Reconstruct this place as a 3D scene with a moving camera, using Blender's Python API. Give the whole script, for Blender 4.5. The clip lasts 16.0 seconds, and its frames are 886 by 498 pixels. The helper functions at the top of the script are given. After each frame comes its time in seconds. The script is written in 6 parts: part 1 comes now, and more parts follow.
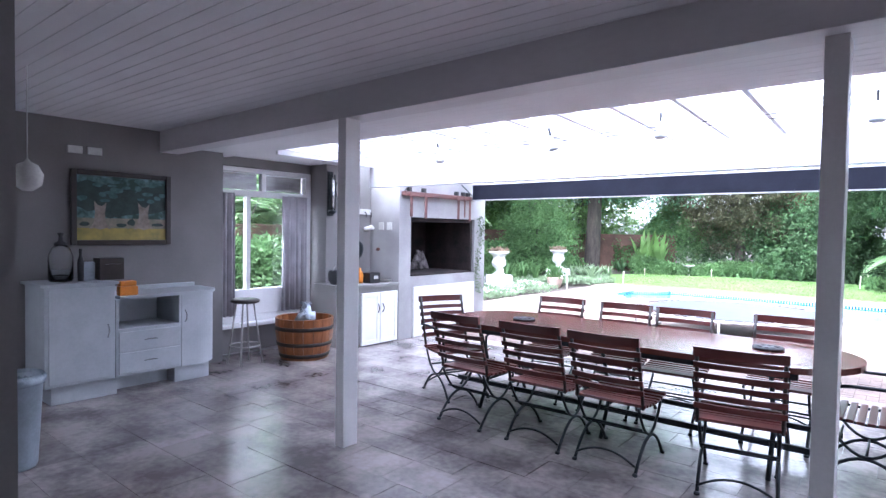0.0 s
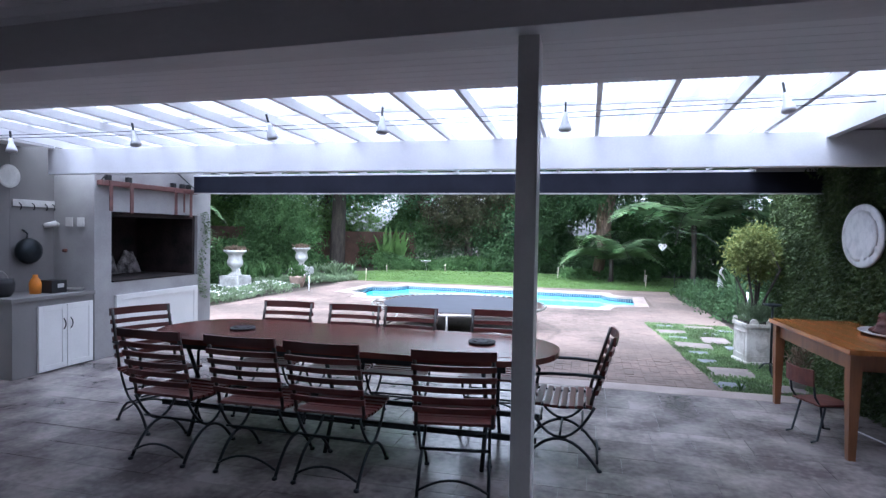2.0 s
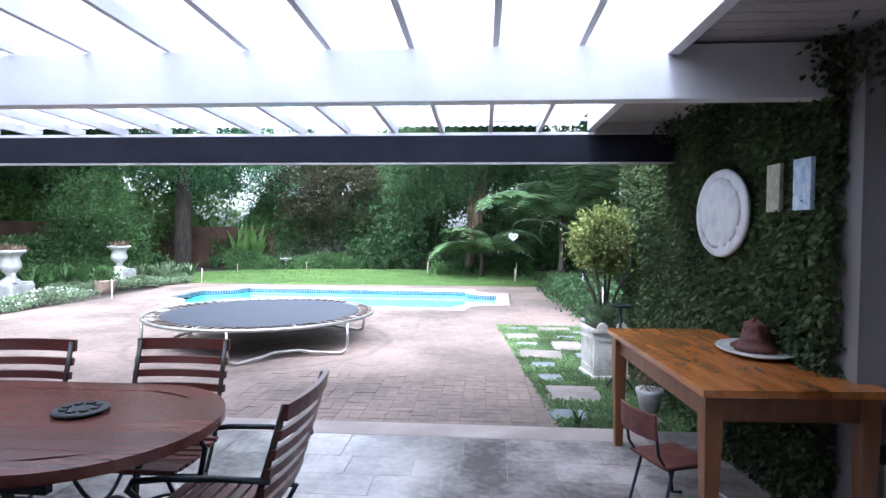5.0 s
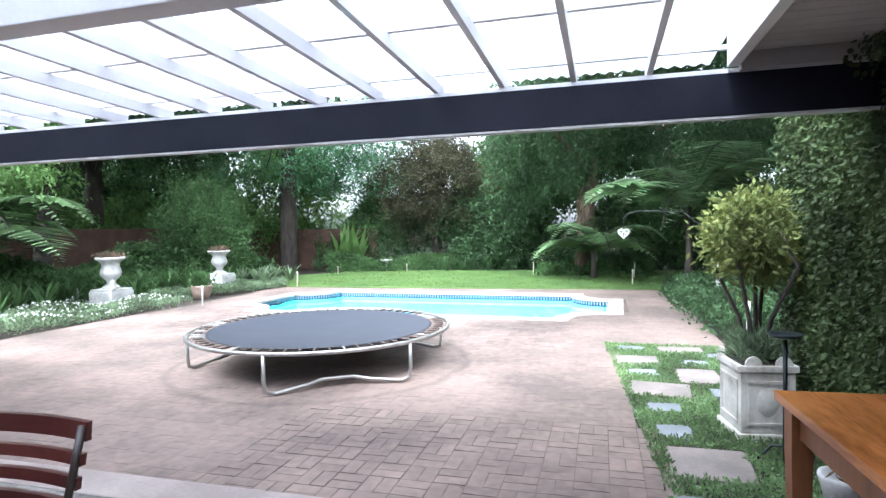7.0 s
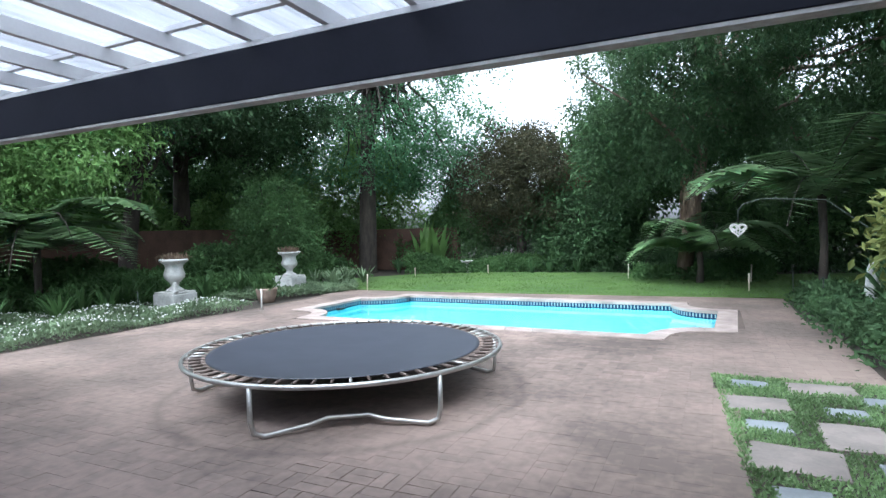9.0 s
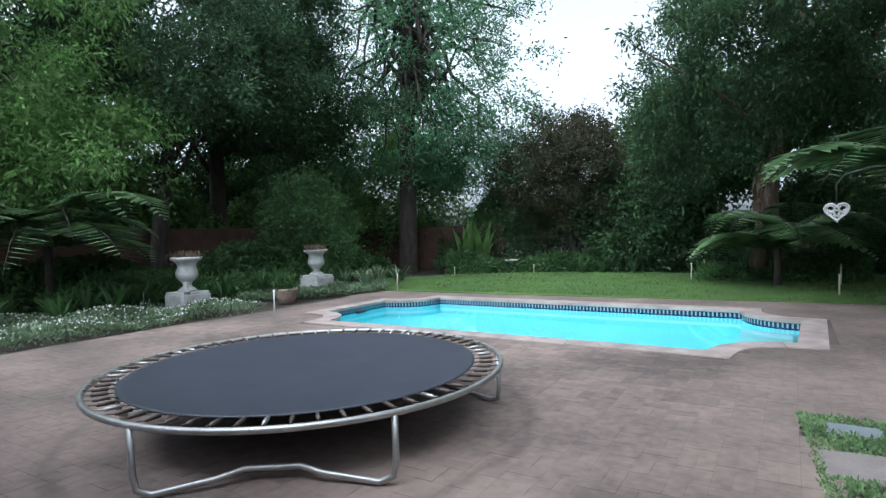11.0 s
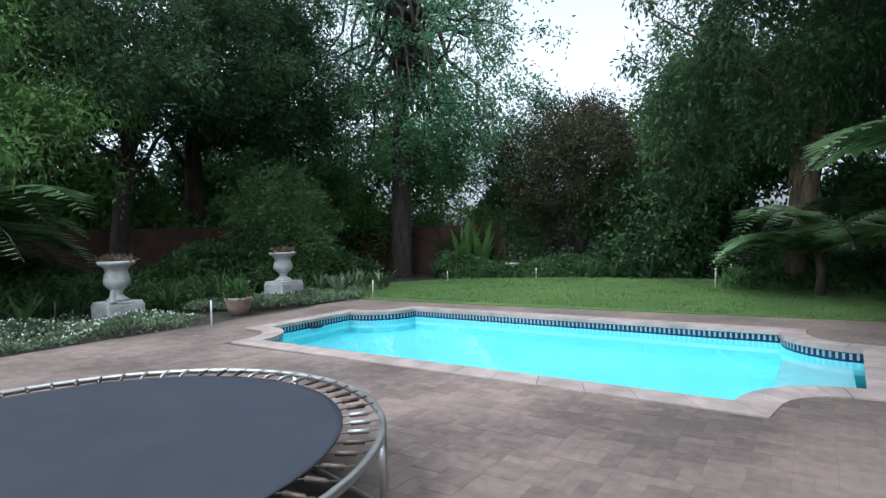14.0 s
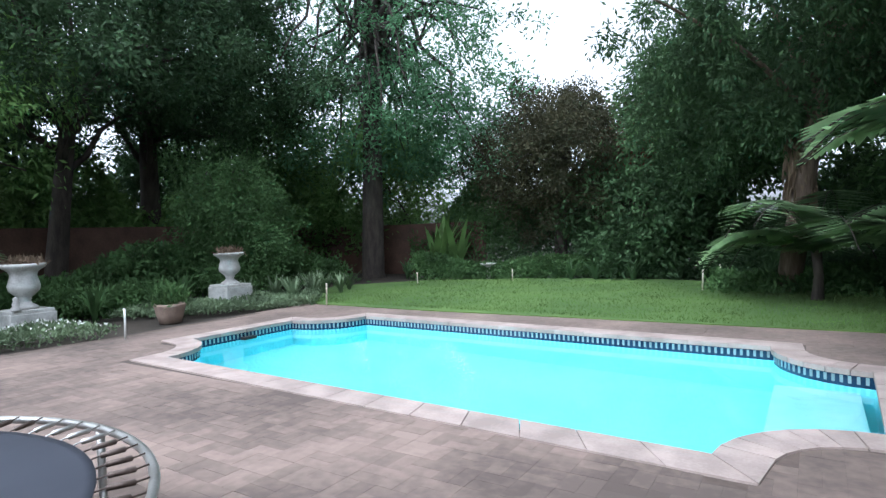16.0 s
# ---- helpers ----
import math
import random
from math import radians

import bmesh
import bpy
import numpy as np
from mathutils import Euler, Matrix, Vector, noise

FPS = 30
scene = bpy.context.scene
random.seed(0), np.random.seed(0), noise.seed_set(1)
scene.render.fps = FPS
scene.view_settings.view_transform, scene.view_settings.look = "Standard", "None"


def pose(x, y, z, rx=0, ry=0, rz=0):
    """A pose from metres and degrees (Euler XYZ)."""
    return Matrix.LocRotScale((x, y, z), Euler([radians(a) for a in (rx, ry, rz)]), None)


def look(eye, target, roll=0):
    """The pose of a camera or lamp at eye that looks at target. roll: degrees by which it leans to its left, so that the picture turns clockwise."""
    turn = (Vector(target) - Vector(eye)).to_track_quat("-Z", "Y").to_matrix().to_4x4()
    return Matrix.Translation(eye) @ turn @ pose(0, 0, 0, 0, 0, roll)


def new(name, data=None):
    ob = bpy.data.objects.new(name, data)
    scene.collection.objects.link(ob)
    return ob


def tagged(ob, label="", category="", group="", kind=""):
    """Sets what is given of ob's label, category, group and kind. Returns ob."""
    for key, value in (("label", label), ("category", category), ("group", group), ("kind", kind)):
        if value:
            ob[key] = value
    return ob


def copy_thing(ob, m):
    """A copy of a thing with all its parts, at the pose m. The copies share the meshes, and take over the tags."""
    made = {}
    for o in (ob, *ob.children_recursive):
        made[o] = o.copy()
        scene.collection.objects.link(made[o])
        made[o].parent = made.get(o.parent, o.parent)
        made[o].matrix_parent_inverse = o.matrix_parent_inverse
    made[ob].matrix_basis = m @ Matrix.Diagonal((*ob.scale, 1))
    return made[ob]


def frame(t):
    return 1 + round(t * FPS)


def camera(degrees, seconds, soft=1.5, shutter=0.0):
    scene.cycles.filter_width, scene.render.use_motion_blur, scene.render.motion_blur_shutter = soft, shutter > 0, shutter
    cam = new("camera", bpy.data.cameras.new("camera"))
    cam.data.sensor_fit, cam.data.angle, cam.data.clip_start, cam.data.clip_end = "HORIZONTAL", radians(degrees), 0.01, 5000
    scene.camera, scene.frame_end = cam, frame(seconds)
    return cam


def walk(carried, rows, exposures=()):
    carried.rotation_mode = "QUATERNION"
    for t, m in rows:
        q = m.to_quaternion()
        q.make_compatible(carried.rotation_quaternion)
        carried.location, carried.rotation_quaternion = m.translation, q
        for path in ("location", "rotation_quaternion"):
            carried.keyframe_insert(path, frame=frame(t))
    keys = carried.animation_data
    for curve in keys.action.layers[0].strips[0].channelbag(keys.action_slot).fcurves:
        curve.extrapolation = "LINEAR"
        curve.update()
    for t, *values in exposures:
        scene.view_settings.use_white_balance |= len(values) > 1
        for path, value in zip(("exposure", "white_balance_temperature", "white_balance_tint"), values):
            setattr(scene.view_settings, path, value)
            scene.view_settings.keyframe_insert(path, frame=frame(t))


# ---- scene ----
cam = camera(75.6, 16.0, 1.4)
PATH = [
    (0, (0.539, -0.118, 1.591), (-0.719, 1.436, 1.529), 0.9),
    (0.5, (0.506, -0.017, 1.598), (-0.612, 1.64, 1.537), 0.9),
    (1, (0.491, 0.051, 1.614), (-0.427, 1.827, 1.554), 1.1),
    (1.5, (0.5, 0.168, 1.61), (-0.18, 2.048, 1.551), 1.0),
    (2, (0.552, 0.334, 1.606), (0.059, 2.271, 1.548), 1.0),
    (2.5, (0.666, 0.566, 1.569), (0.321, 2.535, 1.515), 0.9),
    (3, (0.816, 0.856, 1.548), (0.633, 2.847, 1.491), 0.7),
    (3.5, (0.975, 1.204, 1.538), (0.868, 3.2, 1.478), 0.6),
    (6, (1.566, 3.195, 1.514), (1.303, 5.177, 1.439), -0.6),
    (6.5, (1.6, 3.56, 1.517), (1.199, 5.518, 1.442), -0.9),
    (7, (1.614, 3.934, 1.513), (1.075, 5.859, 1.441), -1.1),
    (7.5, (1.622, 4.31, 1.495), (0.988, 6.206, 1.425), -1.2),
    (8, (1.651, 4.691, 1.483), (0.915, 6.55, 1.415), -1.4),
    (8.5, (1.665, 5.059, 1.49), (0.865, 6.89, 1.423), -1.6),
    (9, (1.659, 5.437, 1.481), (0.803, 7.243, 1.415), -1.6),
    (9.5, (1.644, 5.816, 1.468), (0.711, 7.584, 1.404), -1.9),
    (12, (1.538, 7.578, 1.307), (0.476, 9.272, 1.251), -1.8),
    (12.5, (1.478, 7.919, 1.305), (0.404, 9.605, 1.251), -1.9),
    (13, (1.442, 8.244, 1.302), (0.359, 9.925, 1.246), -1.9),
    (13.5, (1.414, 8.556, 1.299), (0.32, 10.229, 1.245), -1.9),
    (14, (1.367, 8.899, 1.314), (0.263, 10.565, 1.26), -1.9),
    (14.5, (1.336, 9.248, 1.318), (0.228, 10.912, 1.259), -2.0),
    (15, (1.338, 9.61, 1.303), (0.225, 11.27, 1.245), -2.1),
    (15.5, (1.304, 9.916, 1.305), (0.199, 11.583, 1.247), -2.1),
    (16, (1.305, 10.199, 1.287), (0.215, 11.875, 1.227), -2.0),
]
EXPOSURES = [(0, 3.8, 5300, 17), (0.5, 3.45, 5300, 16), (1.5, 2.55, 5200, 13), (3.0, 2.25, 5200, 13), (3.7, 2.25, 5200, 13), (5.8, 2.8, 5450, 10), (7.0, 2.6, 5550, 8), (8.0, 2.1, 5550, 5), (9.0, 1.65, 5450, 5), (12.0, 0.8, 5400, 4), (13.5, 0.82, 5450, 5), (14.5, 0.98, 5400, 6), (16.0, 1.25, 5450, 8)]
walk(cam, [(t, look(eye, target, roll)) for t, eye, target, roll in PATH], EXPOSURES)

# ---- world, sun ----
world = bpy.data.worlds.new("sky")
scene.world = world
world.use_nodes = True
wn = world.node_tree
sky = wn.nodes.new("ShaderNodeTexSky")
sky.sky_type, sky.sun_disc = "NISHITA", False
sky.sun_elevation, sky.sun_rotation = radians(58), radians(200)
sky.air_density, sky.dust_density, sky.ozone_density = 1.0, 4.0, 1.0
haze = wn.nodes.new("ShaderNodeHueSaturation")
haze.inputs["Saturation"].default_value = 0.06
haze.inputs["Value"].default_value = 1.22
wn.links.new(sky.outputs[0], haze.inputs["Color"])
wn.links.new(haze.outputs[0], wn.nodes["Background"].inputs[0])
wn.nodes["Background"].inputs[1].default_value = 0.15
sun = new("sun", bpy.data.lights.new("sun", "SUN"))
sun.data.energy, sun.data.angle, sun.data.color = 0.5, radians(30), (1.0, 0.96, 0.9)
sun.matrix_basis = look((0, 0, 30), (-3.0, 8.0, 0.0))


# ---- materials ----
def mat(name, a, b=None, rough=0.6, metal=0.0, scale=6.0, fine=60.0, bump=0.15, dist=0.01, obj=0.0, stretch=(1, 1, 1), spec=0.5, island=0.0, lo=0.35, hi=0.65):
    """Two colours mixed by a coarse and a fine noise, with a fine relief."""
    m = bpy.data.materials.new(name)
    m.use_nodes = True
    nt = m.node_tree
    bs = nt.nodes["Principled BSDF"]
    bs.inputs["Roughness"].default_value, bs.inputs["Metallic"].default_value = rough, metal
    bs.inputs["Specular IOR Level"].default_value = spec
    b = b or tuple(c * 0.75 for c in a)
    plain_grain = stretch == (1, 1, 1)
    tc = nt.nodes.new("ShaderNodeNewGeometry" if plain_grain else "ShaderNodeTexCoord")
    mp = nt.nodes.new("ShaderNodeMapping")
    mp.inputs["Scale"].default_value = stretch
    nt.links.new(tc.outputs["Position" if plain_grain else "Object"], mp.inputs[0])
    n1, n2 = nt.nodes.new("ShaderNodeTexNoise"), nt.nodes.new("ShaderNodeTexNoise")
    for n, s, d in ((n1, scale, 5), (n2, fine, 4)):
        n.inputs["Scale"].default_value, n.inputs["Detail"].default_value = s, d
        nt.links.new(mp.outputs[0], n.inputs["Vector"])
    add = nt.nodes.new("ShaderNodeMath")
    add.operation = "MULTIPLY_ADD"
    add.inputs[1].default_value = 0.35
    nt.links.new(n2.outputs[0], add.inputs[0])
    nt.links.new(n1.outputs[0], add.inputs[2])
    rg = nt.nodes.new("ShaderNodeMapRange")
    rg.inputs[1].default_value, rg.inputs[2].default_value = lo + 0.17, hi + 0.17
    nt.links.new(add.outputs[0], rg.inputs[0])
    mx = nt.nodes.new("ShaderNodeMix")
    mx.data_type = "RGBA"
    mx.inputs[6].default_value, mx.inputs[7].default_value = (*a, 1), (*b, 1)
    nt.links.new(rg.outputs[0], mx.inputs[0])
    out = mx.outputs[2]
    if obj or island:
        info = nt.nodes.new("ShaderNodeObjectInfo" if obj else "ShaderNodeNewGeometry")
        hs = nt.nodes.new("ShaderNodeHueSaturation")
        r2 = nt.nodes.new("ShaderNodeMapRange")
        k = obj or island
        r2.inputs[3].default_value, r2.inputs[4].default_value = 1 - k, 1 + k
        nt.links.new(info.outputs["Random" if obj else "Random Per Island"], r2.inputs[0])
        nt.links.new(r2.outputs[0], hs.inputs["Value"])
        nt.links.new(out, hs.inputs["Color"])
        out = hs.outputs[0]
    nt.links.new(out, bs.inputs["Base Color"])
    if bump:
        bp = nt.nodes.new("ShaderNodeBump")
        bp.inputs["Strength"].default_value, bp.inputs["Distance"].default_value = bump, dist
        nt.links.new(add.outputs[0], bp.inputs["Height"])
        nt.links.new(bp.outputs[0], bs.inputs["Normal"])
    return m


def leafmat(name, a, b, var=0.35, gloss=0.6, through_light=0.35):
    """Leaves: two greens by leaf, some light passing through."""
    m = bpy.data.materials.new(name)
    m.use_nodes = True
    nt = m.node_tree
    bs = nt.nodes["Principled BSDF"]
    bs.inputs["Roughness"].default_value = gloss
    bs.inputs["Specular IOR Level"].default_value = 0.18
    geo = nt.nodes.new("ShaderNodeNewGeometry")
    tc = nt.nodes.new("ShaderNodeTexCoord")
    nz = nt.nodes.new("ShaderNodeTexNoise")
    nz.inputs["Scale"].default_value = 0.9
    nz.inputs["Detail"].default_value = 3.0
    nt.links.new(tc.outputs["Object"], nz.inputs["Vector"])
    ad = nt.nodes.new("ShaderNodeMath")
    ad.operation = "MULTIPLY_ADD"
    ad.inputs[1].default_value, ad.inputs[2].default_value = 0.5, 0.0
    nt.links.new(geo.outputs["Random Per Island"], ad.inputs[0])
    a2 = nt.nodes.new("ShaderNodeMath")
    a2.operation = "MULTIPLY_ADD"
    a2.inputs[1].default_value = 0.6
    nt.links.new(nz.outputs[0], a2.inputs[0])
    nt.links.new(ad.outputs[0], a2.inputs[2])
    mx = nt.nodes.new("ShaderNodeMix")
    mx.data_type = "RGBA"
    mx.inputs[6].default_value, mx.inputs[7].default_value = (*a, 1), (*b, 1)
    nt.links.new(a2.outputs[0], mx.inputs[0])
    # whole boughs differ in tone
    big = nt.nodes.new("ShaderNodeTexNoise")
    big.inputs["Scale"].default_value, big.inputs["Detail"].default_value = 1.4, 2.0
    nt.links.new(tc.outputs["Object"], big.inputs["Vector"])
    rg = nt.nodes.new("ShaderNodeMapRange")
    rg.inputs[1].default_value, rg.inputs[2].default_value, rg.inputs[3].default_value, rg.inputs[4].default_value = 0.35, 0.65, 1 - var, 1 + var
    nt.links.new(big.outputs[0], rg.inputs[0])
    hs = nt.nodes.new("ShaderNodeHueSaturation")
    hs.inputs["Saturation"].default_value = 0.9
    nt.links.new(rg.outputs[0], hs.inputs["Value"])
    nt.links.new(mx.outputs[2], hs.inputs["Color"])
    nt.links.new(hs.outputs[0], bs.inputs["Base Color"])
    tr = nt.nodes.new("ShaderNodeBsdfTranslucent")
    nt.links.new(hs.outputs[0], tr.inputs[0])
    ms = nt.nodes.new("ShaderNodeMixShader")
    ms.inputs[0].default_value = through_light
    nt.links.new(bs.outputs[0], ms.inputs[1])
    nt.links.new(tr.outputs[0], ms.inputs[2])
    nt.links.new(ms.outputs[0], nt.nodes["Material Output"].inputs[0])
    return m


def glassmat(name, colour=(1, 1, 1), rough=0.0, ior=1.45, bump=0.0, scale=3.0):
    m = bpy.data.materials.new(name)
    m.use_nodes = True
    nt = m.node_tree
    bs = nt.nodes["Principled BSDF"]
    bs.inputs["Base Color"].default_value = (*colour, 1)
    bs.inputs["Transmission Weight"].default_value = 1.0
    bs.inputs["Roughness"].default_value, bs.inputs["IOR"].default_value = rough, ior
    if bump:
        nz, bp = nt.nodes.new("ShaderNodeTexNoise"), nt.nodes.new("ShaderNodeBump")
        nz.inputs["Scale"].default_value = scale
        bp.inputs["Strength"].default_value, bp.inputs["Distance"].default_value = bump, 0.02
        nt.links.new(nz.outputs[0], bp.inputs["Height"])
        nt.links.new(bp.outputs[0], bs.inputs["Normal"])
    return m


M_WALL = mat("grey_plaster", (0.235, 0.222, 0.218), (0.2, 0.19, 0.187), 0.85, scale=2, fine=90, bump=0.2, dist=0.004)
M_WHITEWALL = mat("white_plaster", (0.38, 0.37, 0.365), (0.29, 0.28, 0.28), 0.85, scale=2, fine=70, bump=0.25, dist=0.005)
M_CEIL = mat("ceiling_paint", (0.8, 0.79, 0.8), (0.74, 0.73, 0.74), 0.7, scale=1.5, fine=50, bump=0.05)
M_SIDESOFFIT = mat("beige_soffit", (0.46, 0.43, 0.42), (0.38, 0.36, 0.35), 0.8, scale=2, fine=30, bump=0.1)
M_STEP = mat("pale_pool_step", (0.42, 0.78, 0.8), (0.5, 0.82, 0.83), 0.6, scale=3)
M_TRIM = mat("white_gloss_paint", (0.78, 0.77, 0.77), (0.7, 0.69, 0.69), 0.4, scale=3, fine=60, bump=0.06)
M_BEAM = mat("beam_paint", (0.72, 0.7, 0.71), (0.64, 0.62, 0.63), 0.6, scale=3, fine=40, bump=0.1, stretch=(0.3, 1, 1))
M_BLACKBEAM = mat("navy_black_paint", (0.006, 0.007, 0.014), (0.01, 0.011, 0.02), 0.6, spec=0.2, scale=3, fine=50, bump=0.2, dist=0.004)
M_SLATE = mat("slate", (0.125, 0.108, 0.106), (0.34, 0.3, 0.285), 0.21, scale=2.4, fine=20, bump=0.4, dist=0.01, obj=0.16, lo=0.36, hi=0.66)
M_SLATE_J = mat("slate_far", (0.125, 0.108, 0.106), (0.34, 0.3, 0.285), 0.21, scale=2.4, fine=20, bump=0.4, dist=0.01, island=0.16, lo=0.36, hi=0.66)
M_GROUT = mat("grout", (0.1, 0.09, 0.09), (0.2, 0.18, 0.18), 0.4, scale=5, fine=70)
M_BRICK = mat("paver", (0.245, 0.18, 0.15), (0.115, 0.086, 0.073), 0.8, scale=0.6, fine=14, bump=0.3, dist=0.004, obj=0.11)
M_BRICK_J = mat("paver_far", (0.245, 0.18, 0.15), (0.115, 0.086, 0.073), 0.8, scale=0.6, fine=14, bump=0.3, dist=0.005, island=0.065)
M_BRICK_P = mat("paver_poolside", (0.245, 0.18, 0.15), (0.115, 0.086, 0.073), 0.8, scale=0.6, fine=14, bump=0.3, dist=0.006, island=0.19)
M_SAND = mat("joint_sand", (0.15, 0.11, 0.09), (0.07, 0.053, 0.044), 0.95, scale=0.5, fine=18, bump=0.3)
M_COPING = mat("coping_stone", (0.43, 0.34, 0.305), (0.3, 0.235, 0.21), 0.75, scale=4, fine=50, bump=0.3, dist=0.004, obj=0.1)
M_SLAB = mat("stepping_stone", (0.24, 0.2, 0.18), (0.165, 0.14, 0.125), 0.85, scale=3, fine=40, bump=0.35, dist=0.006, obj=0.12)
M_SLABGREY = mat("grey_slab", (0.215, 0.228, 0.24), (0.155, 0.168, 0.178), 0.85, scale=3, fine=40, bump=0.35, dist=0.006, obj=0.1)


def dark_ring(m, x, y, r, half, dark):
    """A ring with a wavering edge where the paving round the trampoline is darker."""
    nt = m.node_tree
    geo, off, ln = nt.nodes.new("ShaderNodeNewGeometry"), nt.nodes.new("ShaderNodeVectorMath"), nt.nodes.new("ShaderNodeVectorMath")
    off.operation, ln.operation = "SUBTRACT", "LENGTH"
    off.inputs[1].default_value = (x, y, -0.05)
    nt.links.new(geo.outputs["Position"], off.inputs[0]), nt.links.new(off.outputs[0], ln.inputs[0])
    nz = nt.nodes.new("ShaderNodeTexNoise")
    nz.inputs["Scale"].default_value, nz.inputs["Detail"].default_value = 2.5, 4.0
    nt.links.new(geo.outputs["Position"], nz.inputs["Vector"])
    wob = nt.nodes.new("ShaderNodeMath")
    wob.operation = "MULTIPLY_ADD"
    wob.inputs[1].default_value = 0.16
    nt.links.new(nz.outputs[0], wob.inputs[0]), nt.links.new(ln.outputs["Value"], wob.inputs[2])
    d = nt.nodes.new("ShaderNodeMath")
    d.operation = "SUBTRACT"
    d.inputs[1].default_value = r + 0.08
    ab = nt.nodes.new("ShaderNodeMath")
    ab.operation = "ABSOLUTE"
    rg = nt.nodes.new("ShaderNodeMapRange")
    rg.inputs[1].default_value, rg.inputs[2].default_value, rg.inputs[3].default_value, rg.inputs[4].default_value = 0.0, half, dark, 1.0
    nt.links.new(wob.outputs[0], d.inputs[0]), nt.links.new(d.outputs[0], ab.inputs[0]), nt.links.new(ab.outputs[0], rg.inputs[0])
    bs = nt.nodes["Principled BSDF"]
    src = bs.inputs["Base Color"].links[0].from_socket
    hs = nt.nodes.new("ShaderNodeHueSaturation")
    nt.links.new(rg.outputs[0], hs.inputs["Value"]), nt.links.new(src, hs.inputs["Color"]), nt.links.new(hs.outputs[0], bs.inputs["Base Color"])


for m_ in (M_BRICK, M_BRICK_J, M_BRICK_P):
    dark_ring(m_, -1.64, 10.12, 1.72, 0.09, 0.72)
M_SOIL = mat("soil", (0.05, 0.038, 0.028), (0.03, 0.024, 0.018), 0.95, scale=2, fine=30, bump=0.6, dist=0.03)
M_LAWN = mat("lawn", (0.10, 0.17, 0.035), (0.06, 0.115, 0.025), 0.9, scale=0.7, fine=50, bump=0.6, dist=0.02)
M_POOL = mat("pool_plaster", (0.29, 0.77, 0.84), (0.33, 0.81, 0.86), 0.7, scale=1.2, fine=30, bump=0.05)
M_NAVYTILE = mat("navy_tile", (0.012, 0.03, 0.07), (0.02, 0.05, 0.1), 0.15, scale=8, fine=40, bump=0.02)
M_WHITETILE = mat("pale_tile", (0.32, 0.4, 0.44), None, 0.2, scale=8, bump=0.02)
M_WATER = glassmat("pool_water", (0.74, 0.95, 0.98), 0.0, 1.33, 0.06, 2.6)
M_TABLE = mat("oiled_hardwood", (0.17, 0.062, 0.047), (0.095, 0.034, 0.028), 0.22, scale=3, fine=40, bump=0.1, dist=0.002, stretch=(0.25, 3, 3))
M_SLAT = mat("chair_hardwood", (0.12, 0.03, 0.024), (0.075, 0.02, 0.017), 0.3, scale=4, fine=50, bump=0.1, dist=0.002, stretch=(0.3, 3, 3), obj=0.15)
M_IRON = mat("dark_iron", (0.022, 0.03, 0.034), (0.012, 0.016, 0.02), 0.45, 0.4, scale=10, fine=80, bump=0.2, dist=0.002)
M_PINE = mat("honey_pine", (0.42, 0.155, 0.04), (0.23, 0.075, 0.018), 0.22, scale=4, fine=26, bump=0.08, dist=0.002, stretch=(2.2, 0.45, 2.2), obj=0.12, lo=0.42, hi=0.68)
M_PINEDARK = mat("stained_pine", (0.22, 0.085, 0.03), (0.15, 0.055, 0.02), 0.4, scale=4, fine=30, bump=0.08, stretch=(3, 3, 0.4))
M_MAT = mat("trampoline_mat", (0.032, 0.034, 0.046), (0.042, 0.045, 0.06), 0.5, scale=3, fine=220, bump=0.15, dist=0.001)
M_STEEL = mat("galvanised_steel", (0.5, 0.49, 0.47), (0.38, 0.36, 0.34), 0.42, 0.85, scale=7, fine=60, bump=0.15, dist=0.002)
M_RUST = mat("rusty_spring", (0.15, 0.115, 0.1), (0.07, 0.05, 0.04), 0.5, 0.5, scale=12, fine=60)
M_CAB = mat("cabinet_paint", (0.47, 0.49, 0.51), (0.4, 0.42, 0.44), 0.4, scale=3, fine=40, bump=0.06)
M_WHITEDOOR = mat("cupboard_white", (0.84, 0.83, 0.81), (0.78, 0.77, 0.75), 0.45, scale=3, fine=40, bump=0.06)
M_DARKFRAME = mat("dark_frame", (0.02, 0.014, 0.012), (0.035, 0.025, 0.02), 0.35, scale=10)
M_BLACK = mat("matt_black", (0.012, 0.012, 0.014), (0.02, 0.02, 0.022), 0.5, scale=10)
M_SOOT = mat("sooty_brick", (0.006, 0.005, 0.005), (0.035, 0.022, 0.02), 0.95, scale=3.5, fine=30, bump=0.5, dist=0.02)
M_CEMENT = mat("weathered_cement", (0.56, 0.55, 0.53), (0.36, 0.35, 0.33), 0.85, scale=5, fine=40, bump=0.4, dist=0.006)
M_PLANTER = mat("stained_white_planter", (0.66, 0.63, 0.58), (0.36, 0.33, 0.28), 0.85, scale=4, fine=30, bump=0.4, dist=0.006, lo=0.42, hi=0.72)
M_TERRA = mat("pale_terracotta", (0.38, 0.28, 0.22), (0.28, 0.2, 0.16), 0.85, scale=6, fine=40)
M_BARREL = mat("barrel_oak", (0.28, 0.095, 0.025), (0.17, 0.055, 0.015), 0.4, scale=4, fine=40, bump=0.15, stretch=(3, 3, 0.5), obj=0.12)
M_HOOP = mat("barrel_hoop", (0.02, 0.018, 0.018), (0.04, 0.03, 0.025), 0.5, 0.5, scale=12)
M_BARK = mat("bark", (0.075, 0.06, 0.05), (0.035, 0.028, 0.024), 0.95, scale=3, fine=18, bump=0.8, dist=0.03, stretch=(2, 2, 0.5))
